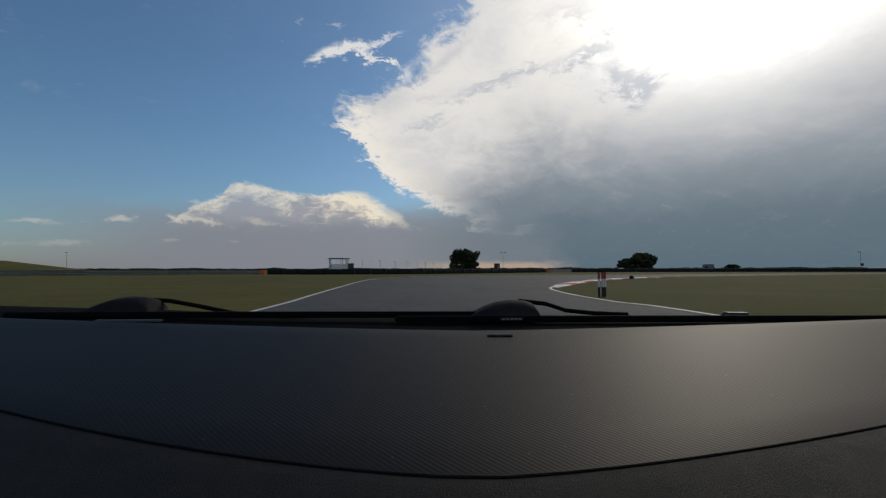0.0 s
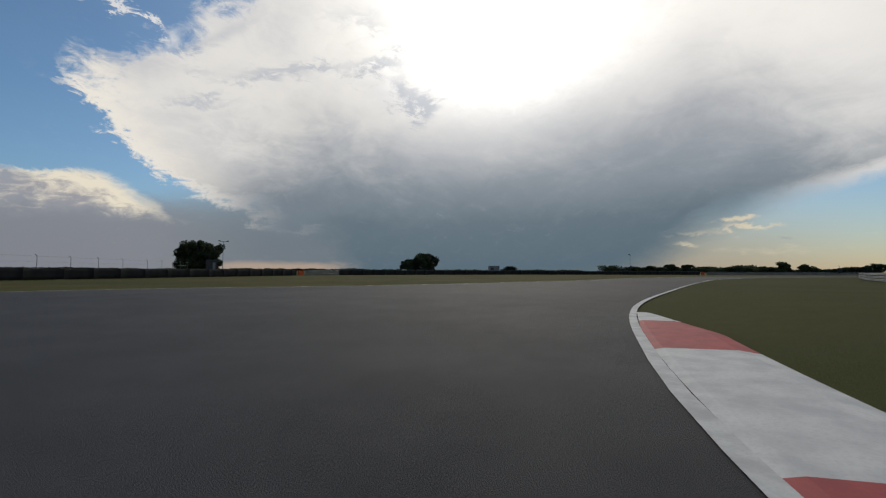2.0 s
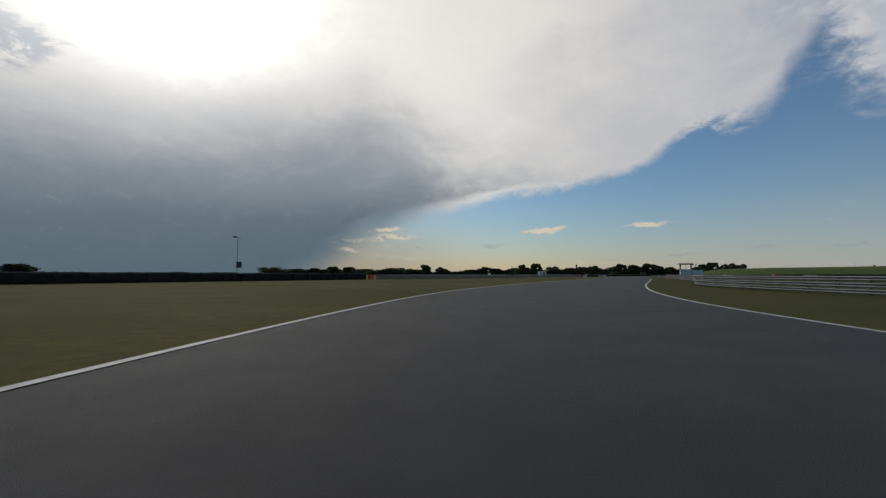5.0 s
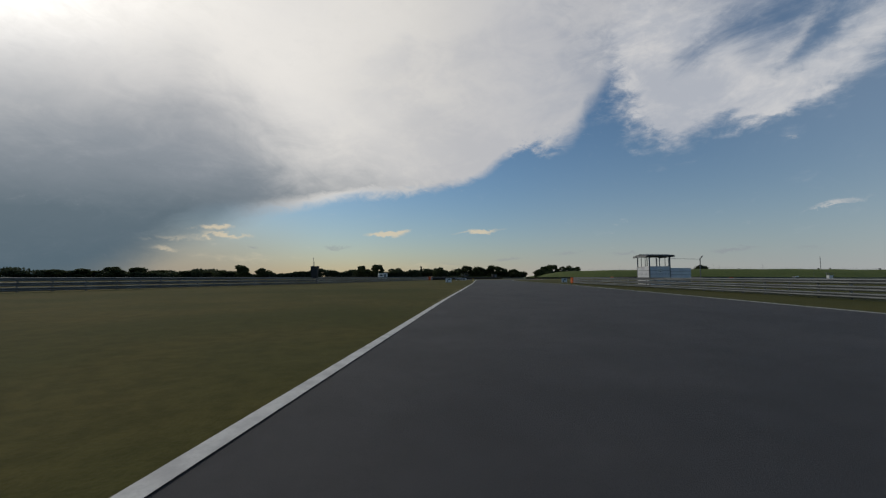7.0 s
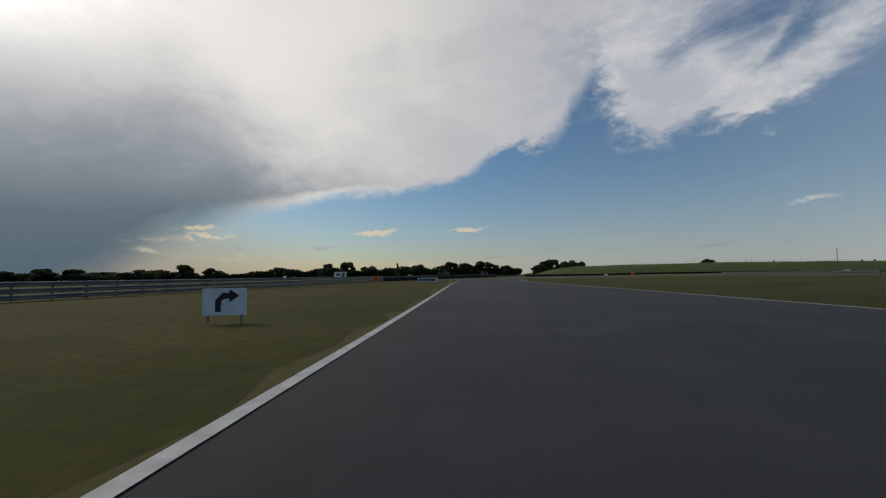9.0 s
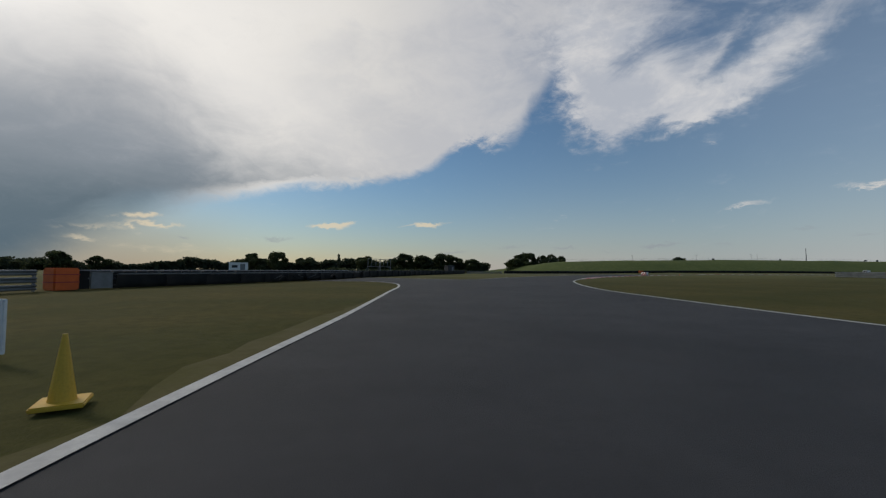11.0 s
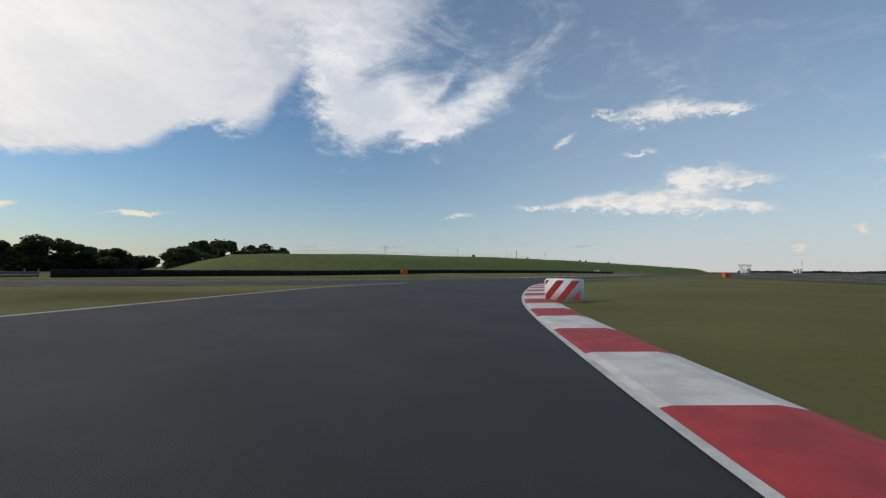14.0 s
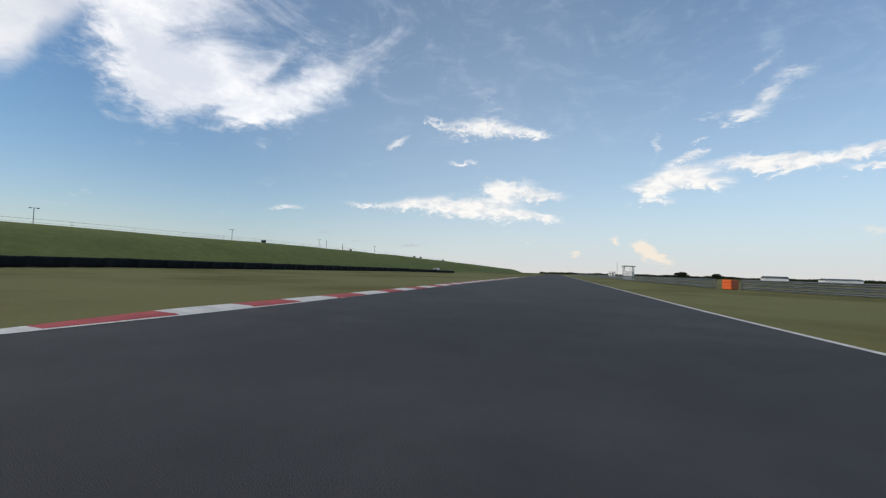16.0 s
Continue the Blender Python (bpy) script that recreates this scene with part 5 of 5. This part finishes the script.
def light_panel(x, y, turn):
    """Back of an electronic flag panel, wider towards its top, with two aerials."""
    root = thing("light_panel", "dark electronic signal panel with two aerials above the rail", "signal panel", pose(x, y, 0, 0, 0, turn))
    v = [(-0.45, -0.2, 0.9), (0.45, -0.2, 0.9), (0.45, 0.25, 0.9), (-0.45, 0.25, 0.9), (-0.6, -0.3, 2.75), (0.6, -0.3, 2.75), (0.6, 0.25, 2.75), (-0.6, 0.25, 2.75)]
    part("housing", mesh("housing", v, [(3, 2, 1, 0), (4, 5, 6, 7), (0, 1, 5, 4), (1, 2, 6, 5), (2, 3, 7, 6), (3, 0, 4, 7)], M["ink"]), root)
    for s in (-0.3, 0.3):
        part("leg", boxes("leg", [(s, 0, 0.45, 0.12, 0.12, 0.9)], M["post_steel"], 0.01), root)
    part("aerial", rod("aerial", (0.25, 0, 2.75), (0.25, 0, 4.1), 0.03, M["post_steel"]), root)
    part("aerial", rod("aerial", (0.05, 0, 2.75), (0.05, 0, 3.5), 0.025, M["post_steel"]), root)
    part("lamp", boxes("lamp", [(0.66, -0.1, 2.1, 0.16, 0.16, 0.2)], M["dark"], 0.02), root)


light_panel(227, 119.6, 75)


def turn_sign(x, y, turn):
    """White board with a black arrow bending to the right, on two stakes."""
    root = thing("arrow_sign", "white board with a black right-bend arrow on short stakes", "sign", pose(x, y, 0, 0, 0, turn), "arrow signs")
    part("board", boxes("board", [(0, 0, 0.52, 1.05, 0.03, 0.68)], M["white"], 0.006), root)
    for s in (-0.4, 0.4):
        part("stake", boxes("stake", [(s, 0.035, 0.35, 0.05, 0.04, 0.72)], M["frame"]), root)
    pts = [(-0.22, 0.27), (-0.08, 0.27), (-0.08, 0.52), (0.0, 0.60), (0.12, 0.60), (0.12, 0.50), (0.36, 0.67), (0.12, 0.84), (0.12, 0.74), (-0.05, 0.74), (-0.22, 0.57)]
    part("arrow", mesh("arrow", [(a, -0.02, b) for a, b in pts], [(0, 1, 2, 10), (2, 3, 9, 10), (3, 4, 8, 9), (5, 6, 7), (4, 5, 7, 8)], M["ink"]), root)


turn_sign(235.2, 98.4, -86)
turn_sign(235.2, 77.8, -82)


def corner_board():
    """Long white board with one dark bar for each letter."""
    a, b = Vector((292.6, 90.25, 0)), Vector((294.3, 93.45, 0))
    d = b - a
    root = thing("name_board", "long white corner board with dark lettering on the grass", "sign", pose(*((a + b) / 2), 0, 0, math.degrees(math.atan2(-d.y, -d.x))))
    w = d.length
    part("board", boxes("board", [(0, 0, 0.42, w, 0.04, 0.66)], M["white"], 0.008), root)
    for s in (-1.2, 0, 1.2):
        part("stake", boxes("stake", [(s, 0.05, 0.3, 0.06, 0.05, 0.62)], M["frame"]), root)
    x = -w / 2 + 0.16
    for lw in (0.50, 0.14, 0.32, 0.32, 0.14, 0.40, 0.50, 0.36):
        part("bar", boxes("bar", [(x + lw / 2, -0.024, 0.42, lw, 0.008, 0.40)], M["ink"]), root)
        x += lw + 0.055


corner_board()


def cone(label, x, y, h, mat, lean=0.0):
    root = thing("traffic_cone", label, "cone", pose(x, y, 0, lean, 0, 20), "cones")
    part("base", boxes("base", [(0, 0, 0.02, h * 0.6, h * 0.6, 0.04)], mat, 0.01), root)
    part("body", rod("body", (0, 0, 0.04), (0, 0, h), h * 0.17, mat, 14, h * 0.03), root)
    if mat is M["orange"]:
        part("band", rod("band", (0, 0, h * 0.5), (0, 0, h * 0.66), h * 0.105, M["white"], 14, h * 0.082), root)


cone("yellow plastic cone on the grass by the edge line", 290.7, 88.4, 0.58, M["yellow"])
cone("orange traffic cone standing behind the kerb", 386.9, 6.9, 0.5, M["orange"])


def marker_post(x, y, turn):
    root = thing("marker_post", "red, white and black banded plastic marker post", "marker post", pose(x, y, -0.02, 0, 0, turn), "marker posts")
    for name, z0, z1, mat in (("foot_band", 0, 0.40, "ink"), ("white_band", 0.40, 0.74, "kerb_white"), ("red_band", 0.74, 0.99, "kerb_red")):
        part(name, rod(name, (0, 0, z0), (0, 0, z1), 0.048, M[mat], 12, 0.046), root)
    part("cap", rod("cap", (0, 0, 0.99), (0, 0, 1.02), 0.049, M["ink"], 12, 0.036), root)


for dx, dy in ((0, 0), (0.135, -0.06), (0.26, 0.03)):
    marker_post(6.48 + dx, 17.45 + dy, 30 * dx)


def rubber_stub(x, y):
    root = thing("kerb_bollard", "short dark rubber bollard on the grass behind the kerb", "bollard", pose(x, y, -0.02))
    part("body", rod("body", (0, 0, 0), (0, 0, 0.34), 0.24, M["rubber"], 14, 0.19), root)
    part("rim", rod("rim", (0, 0, 0.34), (0, 0, 0.40), 0.20, M["tyre"], 14, 0.13), root)


rubber_stub(21.8, 48.6)


def clip_x(q, lo, hi):
    """A convex outline cut to lo <= x <= hi."""
    for bound, sign in ((lo, 1), (hi, -1)):
        out = []
        for (ax, az), (bx, bz) in zip(q, q[1:] + q[:1]):
            ina, inb = (ax - bound) * sign >= 0, (bx - bound) * sign >= 0
            if ina:
                out.append((ax, az))
            if ina != inb:
                f = (bound - ax) / (bx - ax)
                out.append((bound, az + (bz - az) * f))
        q = out
    return q


def striped_block(x, y, turn, w=1.9, d=0.75, h=0.78):
    """Foam block in a white cover with slanting red stripes."""
    root = thing("striped_block", "white foam block with slanted red stripes inside the kerb", "marker block", pose(x, y, -0.02, 0, 0, turn))
    bm = bmesh.new()
    bmesh.ops.create_cube(bm, size=1, matrix=pose(0, 0, h / 2) @ Matrix.Diagonal((w, d, h, 1)))
    bmesh.ops.bevel(bm, geom=bm.edges[:], offset=0.05, segments=3, affect="EDGES")
    part("cover", from_bm("cover", bm, M["white"], True), root)
    for i in range(4):
        x0 = -w / 2 - 0.45 + i * 0.56
        lo, hi = 0.06, h - 0.06
        q = [(x0 + 0.52, lo), (x0 + 0.80, lo), (x0 + 0.22, hi), (x0 - 0.06, hi)]
        q = clip_x(q, -w / 2 + 0.05, w / 2 - 0.05)
        if len(q) < 3:
            continue
        for s, nm in ((-1, "stripe"), (1, "stripe")):
            me = mesh(nm, [(a, s * (d / 2 + 0.006), b) for a, b in q], [tuple(range(len(q)))[::-s]], M["red"])
            part(nm, me, root, "red slanted stripe")
    part("strap", boxes("strap", [(0, 0, h * 0.5, w + 0.02, 0.05, 0.04)], M["frame"]), root)


striped_block(375.45, 24.75, 19.7, 1.36, 0.62, 0.86)


def wire_fence(label, pts, h, gap, wires, crank=0.0, base=None, group="fences", r=0.035):
    """Posts with strained wires; base gives the ground's height."""
    c = curve([Vector((*p, 0)) for p in pts], gap)
    root = tagged(new("fence"), label, "fence", group)
    if base:
        for p in c:
            p.z = base(p)
    post = rod("post", (0, 0, -0.3), (0, 0, h), r, M["post_steel"], 6)
    for p, q in zip(c, normals(c)):
        part("post", post, root, m=Matrix.Translation(p))
        if crank:
            part("crank", rod("crank", p + Vector((0, 0, h)), p + Vector((q.x * crank, q.y * crank, h + crank)), r, M["post_steel"], 6), root)
    for k in wires:
        verts, faces = [], []
        for p in c:
            z = p.z + h * k
            verts += [(p.x, p.y, z - 0.018), (p.x, p.y, z + 0.018), (p.x + 0.02, p.y + 0.02, z)]
        for i in range(len(c) - 1):
            faces += [(i * 3 + j, i * 3 + (j + 1) % 3, i * 3 + 3 + (j + 1) % 3, i * 3 + 3 + j) for j in range(3)]
        part("wire", mesh("wire", verts, faces, M["post_steel"]), root)


wire_fence("tall wire security fence with cranked steel posts", [(-26, 112), (-14, 140), (-4, 172), (6, 200), (12, 230)], 3.5, 9.0, (0.35, 0.7, 1.0), 0.35, r=0.05)
wire_fence("cranked fence post with one wire to the hut", [(210.7, 69.0), (209.4, 73.6)], 3.3, 4.6, (1.0,), 0.4, r=0.06)


def board_frame(x, y, turn, w):
    """Empty hoarding frame of steel tube on legs, with raked struts."""
    root = thing("hoarding_frame", "empty steel hoarding frame on legs behind the tyre wall", "frame", pose(x, y, 0, 0, 0, turn), "hoarding frames")
    for s in (-1, 1):
        part("leg", rod("leg", (s * w / 2, 0, -0.05), (s * w / 2, 0, 2.95), 0.045, M["post_steel"], 8), root)
        part("strut", rod("strut", (s * w * 0.2 + 0.1, 0.05, 2.9), (s * w * 0.2 - 0.1, 0.05, 1.7), 0.03, M["post_steel"], 6), root)
        part("stay", rod("stay", (s * w / 2, 0.04, 1.7), (s * w / 2, 1.1, 0.0), 0.035, M["post_steel"], 6), root)
    for z in (1.65, 2.92):
        part("rail", rod("rail", (-w / 2, 0, z), (w / 2, 0, z), 0.04, M["post_steel"], 8), root)


board_frame(358.3, 86.0, -32, 3.6)
board_frame(361.4, 84.0, -32, 3.4)


def crest(p):
    return crest_height(p.y) - 0.2


wire_fence("post and wire fence along the crest of the bank", [(484, 8), (487, -25), (502, -110), (518, -205), (552, -405), (620, -800)], 1.25, 11.0, (0.5, 0.95), base=crest)
for x, y, h in ((491, -48, 3.3), (498.8, -92, 3.4), (506.2, -134.7, 3.7), (514.3, -183, 3.8)):
    m = thing("lamp_post", "thin steel lamp post with two heads on the bank", "lamp post", pose(x, y, crest(Vector((x, y, 0))) - 0.3, 0, 0, 75), "bank lamp posts")
    part("pole", rod("pole", (0, 0, 0), (0, 0, h), 0.06, M["post_steel"], 6), m)
    part("crossarm", rod("crossarm", (-0.5, 0, h), (0.5, 0, h), 0.035, M["post_steel"], 6), m)
    for sx in (-0.5, 0.5):
        part("lamp_head", boxes("lamp_head", [(sx, -0.05, h - 0.02, 0.3, 0.3, 0.12)], M["dark"], 0.02), m)
for x, y, w, h in ((501, -104.6, 1.1, 1.25), (510.2, -159, 0.8, 1.1), (524, -241, 1.2, 1.3), (526.4, -254, 1.0, 1.5), (536, -310, 1.4, 1.6)):
    m = thing("equipment_box", "dark equipment box on two short legs on the bank", "cabinet", pose(x, y, crest(Vector((x, y, 0))) - 0.2, 0, 0, 75), "bank boxes")
    part("box", boxes("box", [(0, 0, h * 0.65, w, w * 0.7, h * 0.7)], M["dark"], 0.03), m)
    for sx in (-0.35, 0.35):
        part("leg", boxes("leg", [(sx * w, 0, h * 0.17, 0.08, 0.08, h * 0.36)], M["post_steel"]), m)
m = thing("pole", "tall plain steel pole on the bank", "pole", pose(507, -139.7, crest(Vector((507, -139.7, 0))) - 0.3))
part("shaft", rod("shaft", (0, 0, 0), (0, 0, 3.7), 0.06, M["post_steel"], 6), m)
part("cap", rod("cap", (0, 0, 3.7), (0, 0, 3.76), 0.08, M["dark"], 6), m)


def van(label, x, y, turn, mat, z=0.0):
    """A small van: shaped body, screens, wheels and lamps."""
    root = thing("van", label, "van", pose(x, y, z, 0, 0, turn), "vans")
    prof = [(-2.2, 0.35), (2.1, 0.35), (2.2, 0.8), (1.9, 1.05), (1.35, 1.15), (0.85, 1.85), (0.6, 1.95), (-2.1, 1.95), (-2.22, 1.8)]
    n = len(prof)
    verts = [(a, s * 0.88, b) for s in (-1, 1) for a, b in prof]
    faces = [tuple(range(n)), tuple(range(2 * n - 1, n - 1, -1))] + [(i, i + n, (i + 1) % n + n, (i + 1) % n) for i in range(n)]
    part("body", mesh("body", verts, faces, mat), root)
    part("windscreen", mesh("windscreen", [(1.33, -0.75, 1.2), (1.33, 0.75, 1.2), (0.9, 0.72, 1.8), (0.9, -0.72, 1.8)], [(0, 1, 2, 3)], M["dark"]), root)
    for s in (-1, 1):
        part("side_window", boxes("side_window", [(0.45, s * 0.885, 1.5, 0.8, 0.01, 0.45)], M["dark"]), root)
        for wx in (-1.4, 1.4):
            part("wheel", rod("wheel", (wx, s * 0.72, 0.33), (wx, s * 0.92, 0.33), 0.33, M["tyre"], 14), root)
        part("headlight", boxes("headlight", [(2.17, s * 0.62, 0.85, 0.06, 0.3, 0.16)], M["steel"], 0.01), root)


van("white parked van at the foot of the bank", 480.4, -181, 100, M["white"])
van("white van parked under the broad field tree", 142, 333, 10, M["white"])


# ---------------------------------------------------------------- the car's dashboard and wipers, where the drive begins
def ribbed_cloth():
    """Dark dashboard cloth with fine slanting ribs."""
    m = bpy.data.materials.new("ribbed_cloth")
    m.use_nodes = True
    m.node_tree.nodes.clear()
    g = Graph(m.node_tree)
    pos = g.node("ShaderNodeNewGeometry").outputs["Position"]
    wave = g.node("ShaderNodeTexWave", wave_type="BANDS", bands_direction="DIAGONAL")
    g.put(wave.inputs["Vector"], pos)
    for key, v in (("Scale", 95.0), ("Distortion", 0.4), ("Detail", 2.0), ("Detail Scale", 2.0)):
        wave.inputs[key].default_value = v
    col = g.mix(g.math("MULTIPLY", wave.outputs["Fac"], 0.4), (0.0072, 0.0068, 0.0070), (0.0044, 0.0044, 0.005))
    dust = g.step(g.noise(pos, 260.0, 2), 0.71, 0.76)
    col = g.mix(g.math("MULTIPLY", dust, 0.5), col, (0.12, 0.11, 0.10))
    sh = g.node("ShaderNodeBsdfPrincipled")
    g.put(sh.inputs["Base Color"], col)
    sh.inputs["Roughness"].default_value = 0.57
    sh.inputs["Specular IOR Level"].default_value = 0.15
    sh.inputs["Specular Tint"].default_value = (1.0, 0.92, 0.90, 1)
    bp = g.node("ShaderNodeBump")
    bp.inputs["Strength"].default_value, bp.inputs["Distance"].default_value = 0.11, 0.001
    g.put(bp.inputs["Height"], wave.outputs["Fac"])
    g.put(sh.inputs["Normal"], bp.outputs[0])
    g.l.new(sh.outputs[0], g.node("ShaderNodeOutputMaterial").inputs[0])
    return m


def car_front():
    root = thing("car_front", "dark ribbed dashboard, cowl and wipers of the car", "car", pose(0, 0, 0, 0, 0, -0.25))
    cloth = ribbed_cloth()
    plain = material("plain_dash_cloth", (0.007, 0.007, 0.0075), (0.010, 0.010, 0.010), 30.0, 0.65, bump=0.3, fine=700.0, spec=0.1)

    def far(x):
        return 0.735 + 0.08 * (abs(x - 0.06) / 0.85) ** 1.3

    def seam(x):
        u = abs(x - 0.034)
        return 0.344 + (0.3226 * u ** 1.535 if x < 0.034 else 0.2785 * u ** 1.375)

    def top(y):
        return 1.12 - (0.176 - 0.15 * (y - 0.25))

    xs = np.linspace(-1.15, 1.15, 47)

    def pad(name, lo, hi, drop, label, cloth):
        k, verts = 16, []
        for x in xs:
            for j in range(k):
                u = j / (k - 1)
                y = lo(x) + (hi(x) - lo(x)) * u
                edge = min(u, 1 - u)
                verts.append((x, y, top(y) - drop - 0.0022 * max(0, 1 - edge / 0.012) ** 2))
        faces = [(i * k + j, (i + 1) * k + j, (i + 1) * k + j + 1, i * k + j + 1) for i in range(len(xs) - 1) for j in range(k - 1)]
        return part(name, mesh(name, verts, faces, cloth, True), root, label)

    upper = pad("upper_pad", seam, far, 0.0, "ribbed dark upper dashboard pad", cloth)
    pad("lower_pad", lambda x: 0.10, lambda x: seam(x) - 0.0008, 0.001, "smooth dark lower dashboard pad", plain)
    cord = curve([Vector((x, seam(x) - 0.0015, 0)) for x in xs], 0.01)
    verts, n = [], 6
    for i, p in enumerate(cord):
        for j in range(n):
            a = 2 * math.pi * j / n + i * 0.5
            verts.append((p.x, p.y + math.cos(a) * 0.0011, top(p.y) - 0.003 + math.sin(a) * 0.0012))
    faces = [(i * n + j, i * n + (j + 1) % n, (i + 1) * n + (j + 1) % n, (i + 1) * n + j) for i in range(len(cord) - 1) for j in range(n)]
    part("stitching", mesh("stitching", verts, faces, M["cowl"]), root, "black stitched seam cord")
    # cowl below the screen
    ridge = [(-1.15, 1.044), (-0.99, 1.040), (-0.61, 1.030), (-0.36, 1.019), (0.27, 1.017), (0.65, 1.013), (1.0, 1.018), (1.15, 1.02)]
    verts = []
    for x in xs:
        z = float(np.interp(x, [a for a, _ in ridge], [b for _, b in ridge]))
        y = far(x)
        verts += [(x, y + 0.002, top(y) - 0.03), (x, y + 0.02, top(y) - 0.012), (x, 0.95, z), (x, 0.97, z - 0.004), (x, 1.0, z - 0.06)]
    faces = [(i * 5 + j, (i + 1) * 5 + j, (i + 1) * 5 + j + 1, i * 5 + j + 1) for i in range(len(xs) - 1) for j in range(4)]
    part("cowl", mesh("cowl", verts, faces, M["cowl"], True), root, "black plastic screen cowl")
    part("bulkhead", boxes("bulkhead", [(0, 0.62, 0.48, 1.5, 0.3, 0.96)], M["dark"], 0.04), root)
    part("sensor", boxes("sensor", [(0.093, 0.698, top(0.698) + 0.001, 0.042, 0.008, 0.004)], M["ink"], 0.0015), upper)

    def wiper(x0, z0, arm, y):
        w = part("wiper", boxes("wiper", [(x0 + 0.28, y - 0.03, z0 - 0.006, 1.0, 0.02, 0.012)], M["cowl"], 0.003), root, "black rubber wiper blade")
        prof = [(-0.070, 0.0), (-0.060, 0.008), (-0.042, 0.018), (-0.018, 0.027), (0.010, 0.031), (0.040, 0.030), (0.058, 0.024), (0.066, 0.012), (0.068, 0.0)]
        k, vv = len(prof), []
        for dy, f in ((-0.034, 0.5), (-0.024, 0.85), (0.0, 1.0), (0.024, 0.85), (0.034, 0.5)):
            vv += [(x0 + a, y + dy, z0 + b * f - 0.001) for a, b in prof]
        ff = [(i * k + j, i * k + j + 1, (i + 1) * k + j + 1, (i + 1) * k + j) for i in range(4) for j in range(k - 1)]
        ff += [tuple(range(k))[::-1], tuple(range(4 * k, 5 * k))]
        part("arm_cover", mesh("arm_cover", vv, ff, M["wiper"], True), w, "rounded dark wiper arm cover")
        pts = [Vector(p) for p in arm]
        vv, k = [], 6
        for p in pts:
            for j in range(k):
                t = 2 * math.pi * j / k
                vv.append((p.x, p.y + math.cos(t) * 0.006, p.z + math.sin(t) * 0.005))
        ff = [(i * k + j, i * k + (j + 1) % k, (i + 1) * k + (j + 1) % k, (i + 1) * k + j) for i in range(len(pts) - 1) for j in range(k)]
        part("arm", mesh("arm", vv, ff, M["cowl"], True), w)

    wiper(-0.67, 1.034, [(-0.65, 0.93, 1.055), (-0.597, 0.93, 1.052), (-0.535, 0.93, 1.041), (-0.461, 0.93, 1.026), (-0.387, 0.93, 1.02)], 0.9)
    wiper(0.125, 1.027, [(0.16, 0.9, 1.053), (0.216, 0.9, 1.047), (0.258, 0.9, 1.033), (0.317, 0.9, 1.027), (0.389, 0.9, 1.024)], 0.88)
    tag = part("tag", boxes("tag", [(0.1345, 0.838, 1.0222, 0.044, 0.003, 0.0056)], M["dark"], 0.0008), root, "small dark maker's tag with worn print")
    for i in range(5):
        part("print_bar", boxes("print_bar", [(0.1185 + 0.0080 * i, 0.8358, 1.0222, 0.0056 - 0.001 * (i % 2), 0.001, 0.0026)], M["frame"]), tag)
    part("clip", boxes("clip", [(-0.33, 0.925, 1.021, 0.04, 0.03, 0.014)], M["dark"], 0.004), root)
    part("clip", boxes("clip", [(0.635, 0.925, 1.019, 0.05, 0.03, 0.014)], M["dark"], 0.004), root)
    part("slot_trim", boxes("slot_trim", [(-0.625, 0.85, 1.019, 0.13, 0.012, 0.004)], M["steel"], 0.001), root)


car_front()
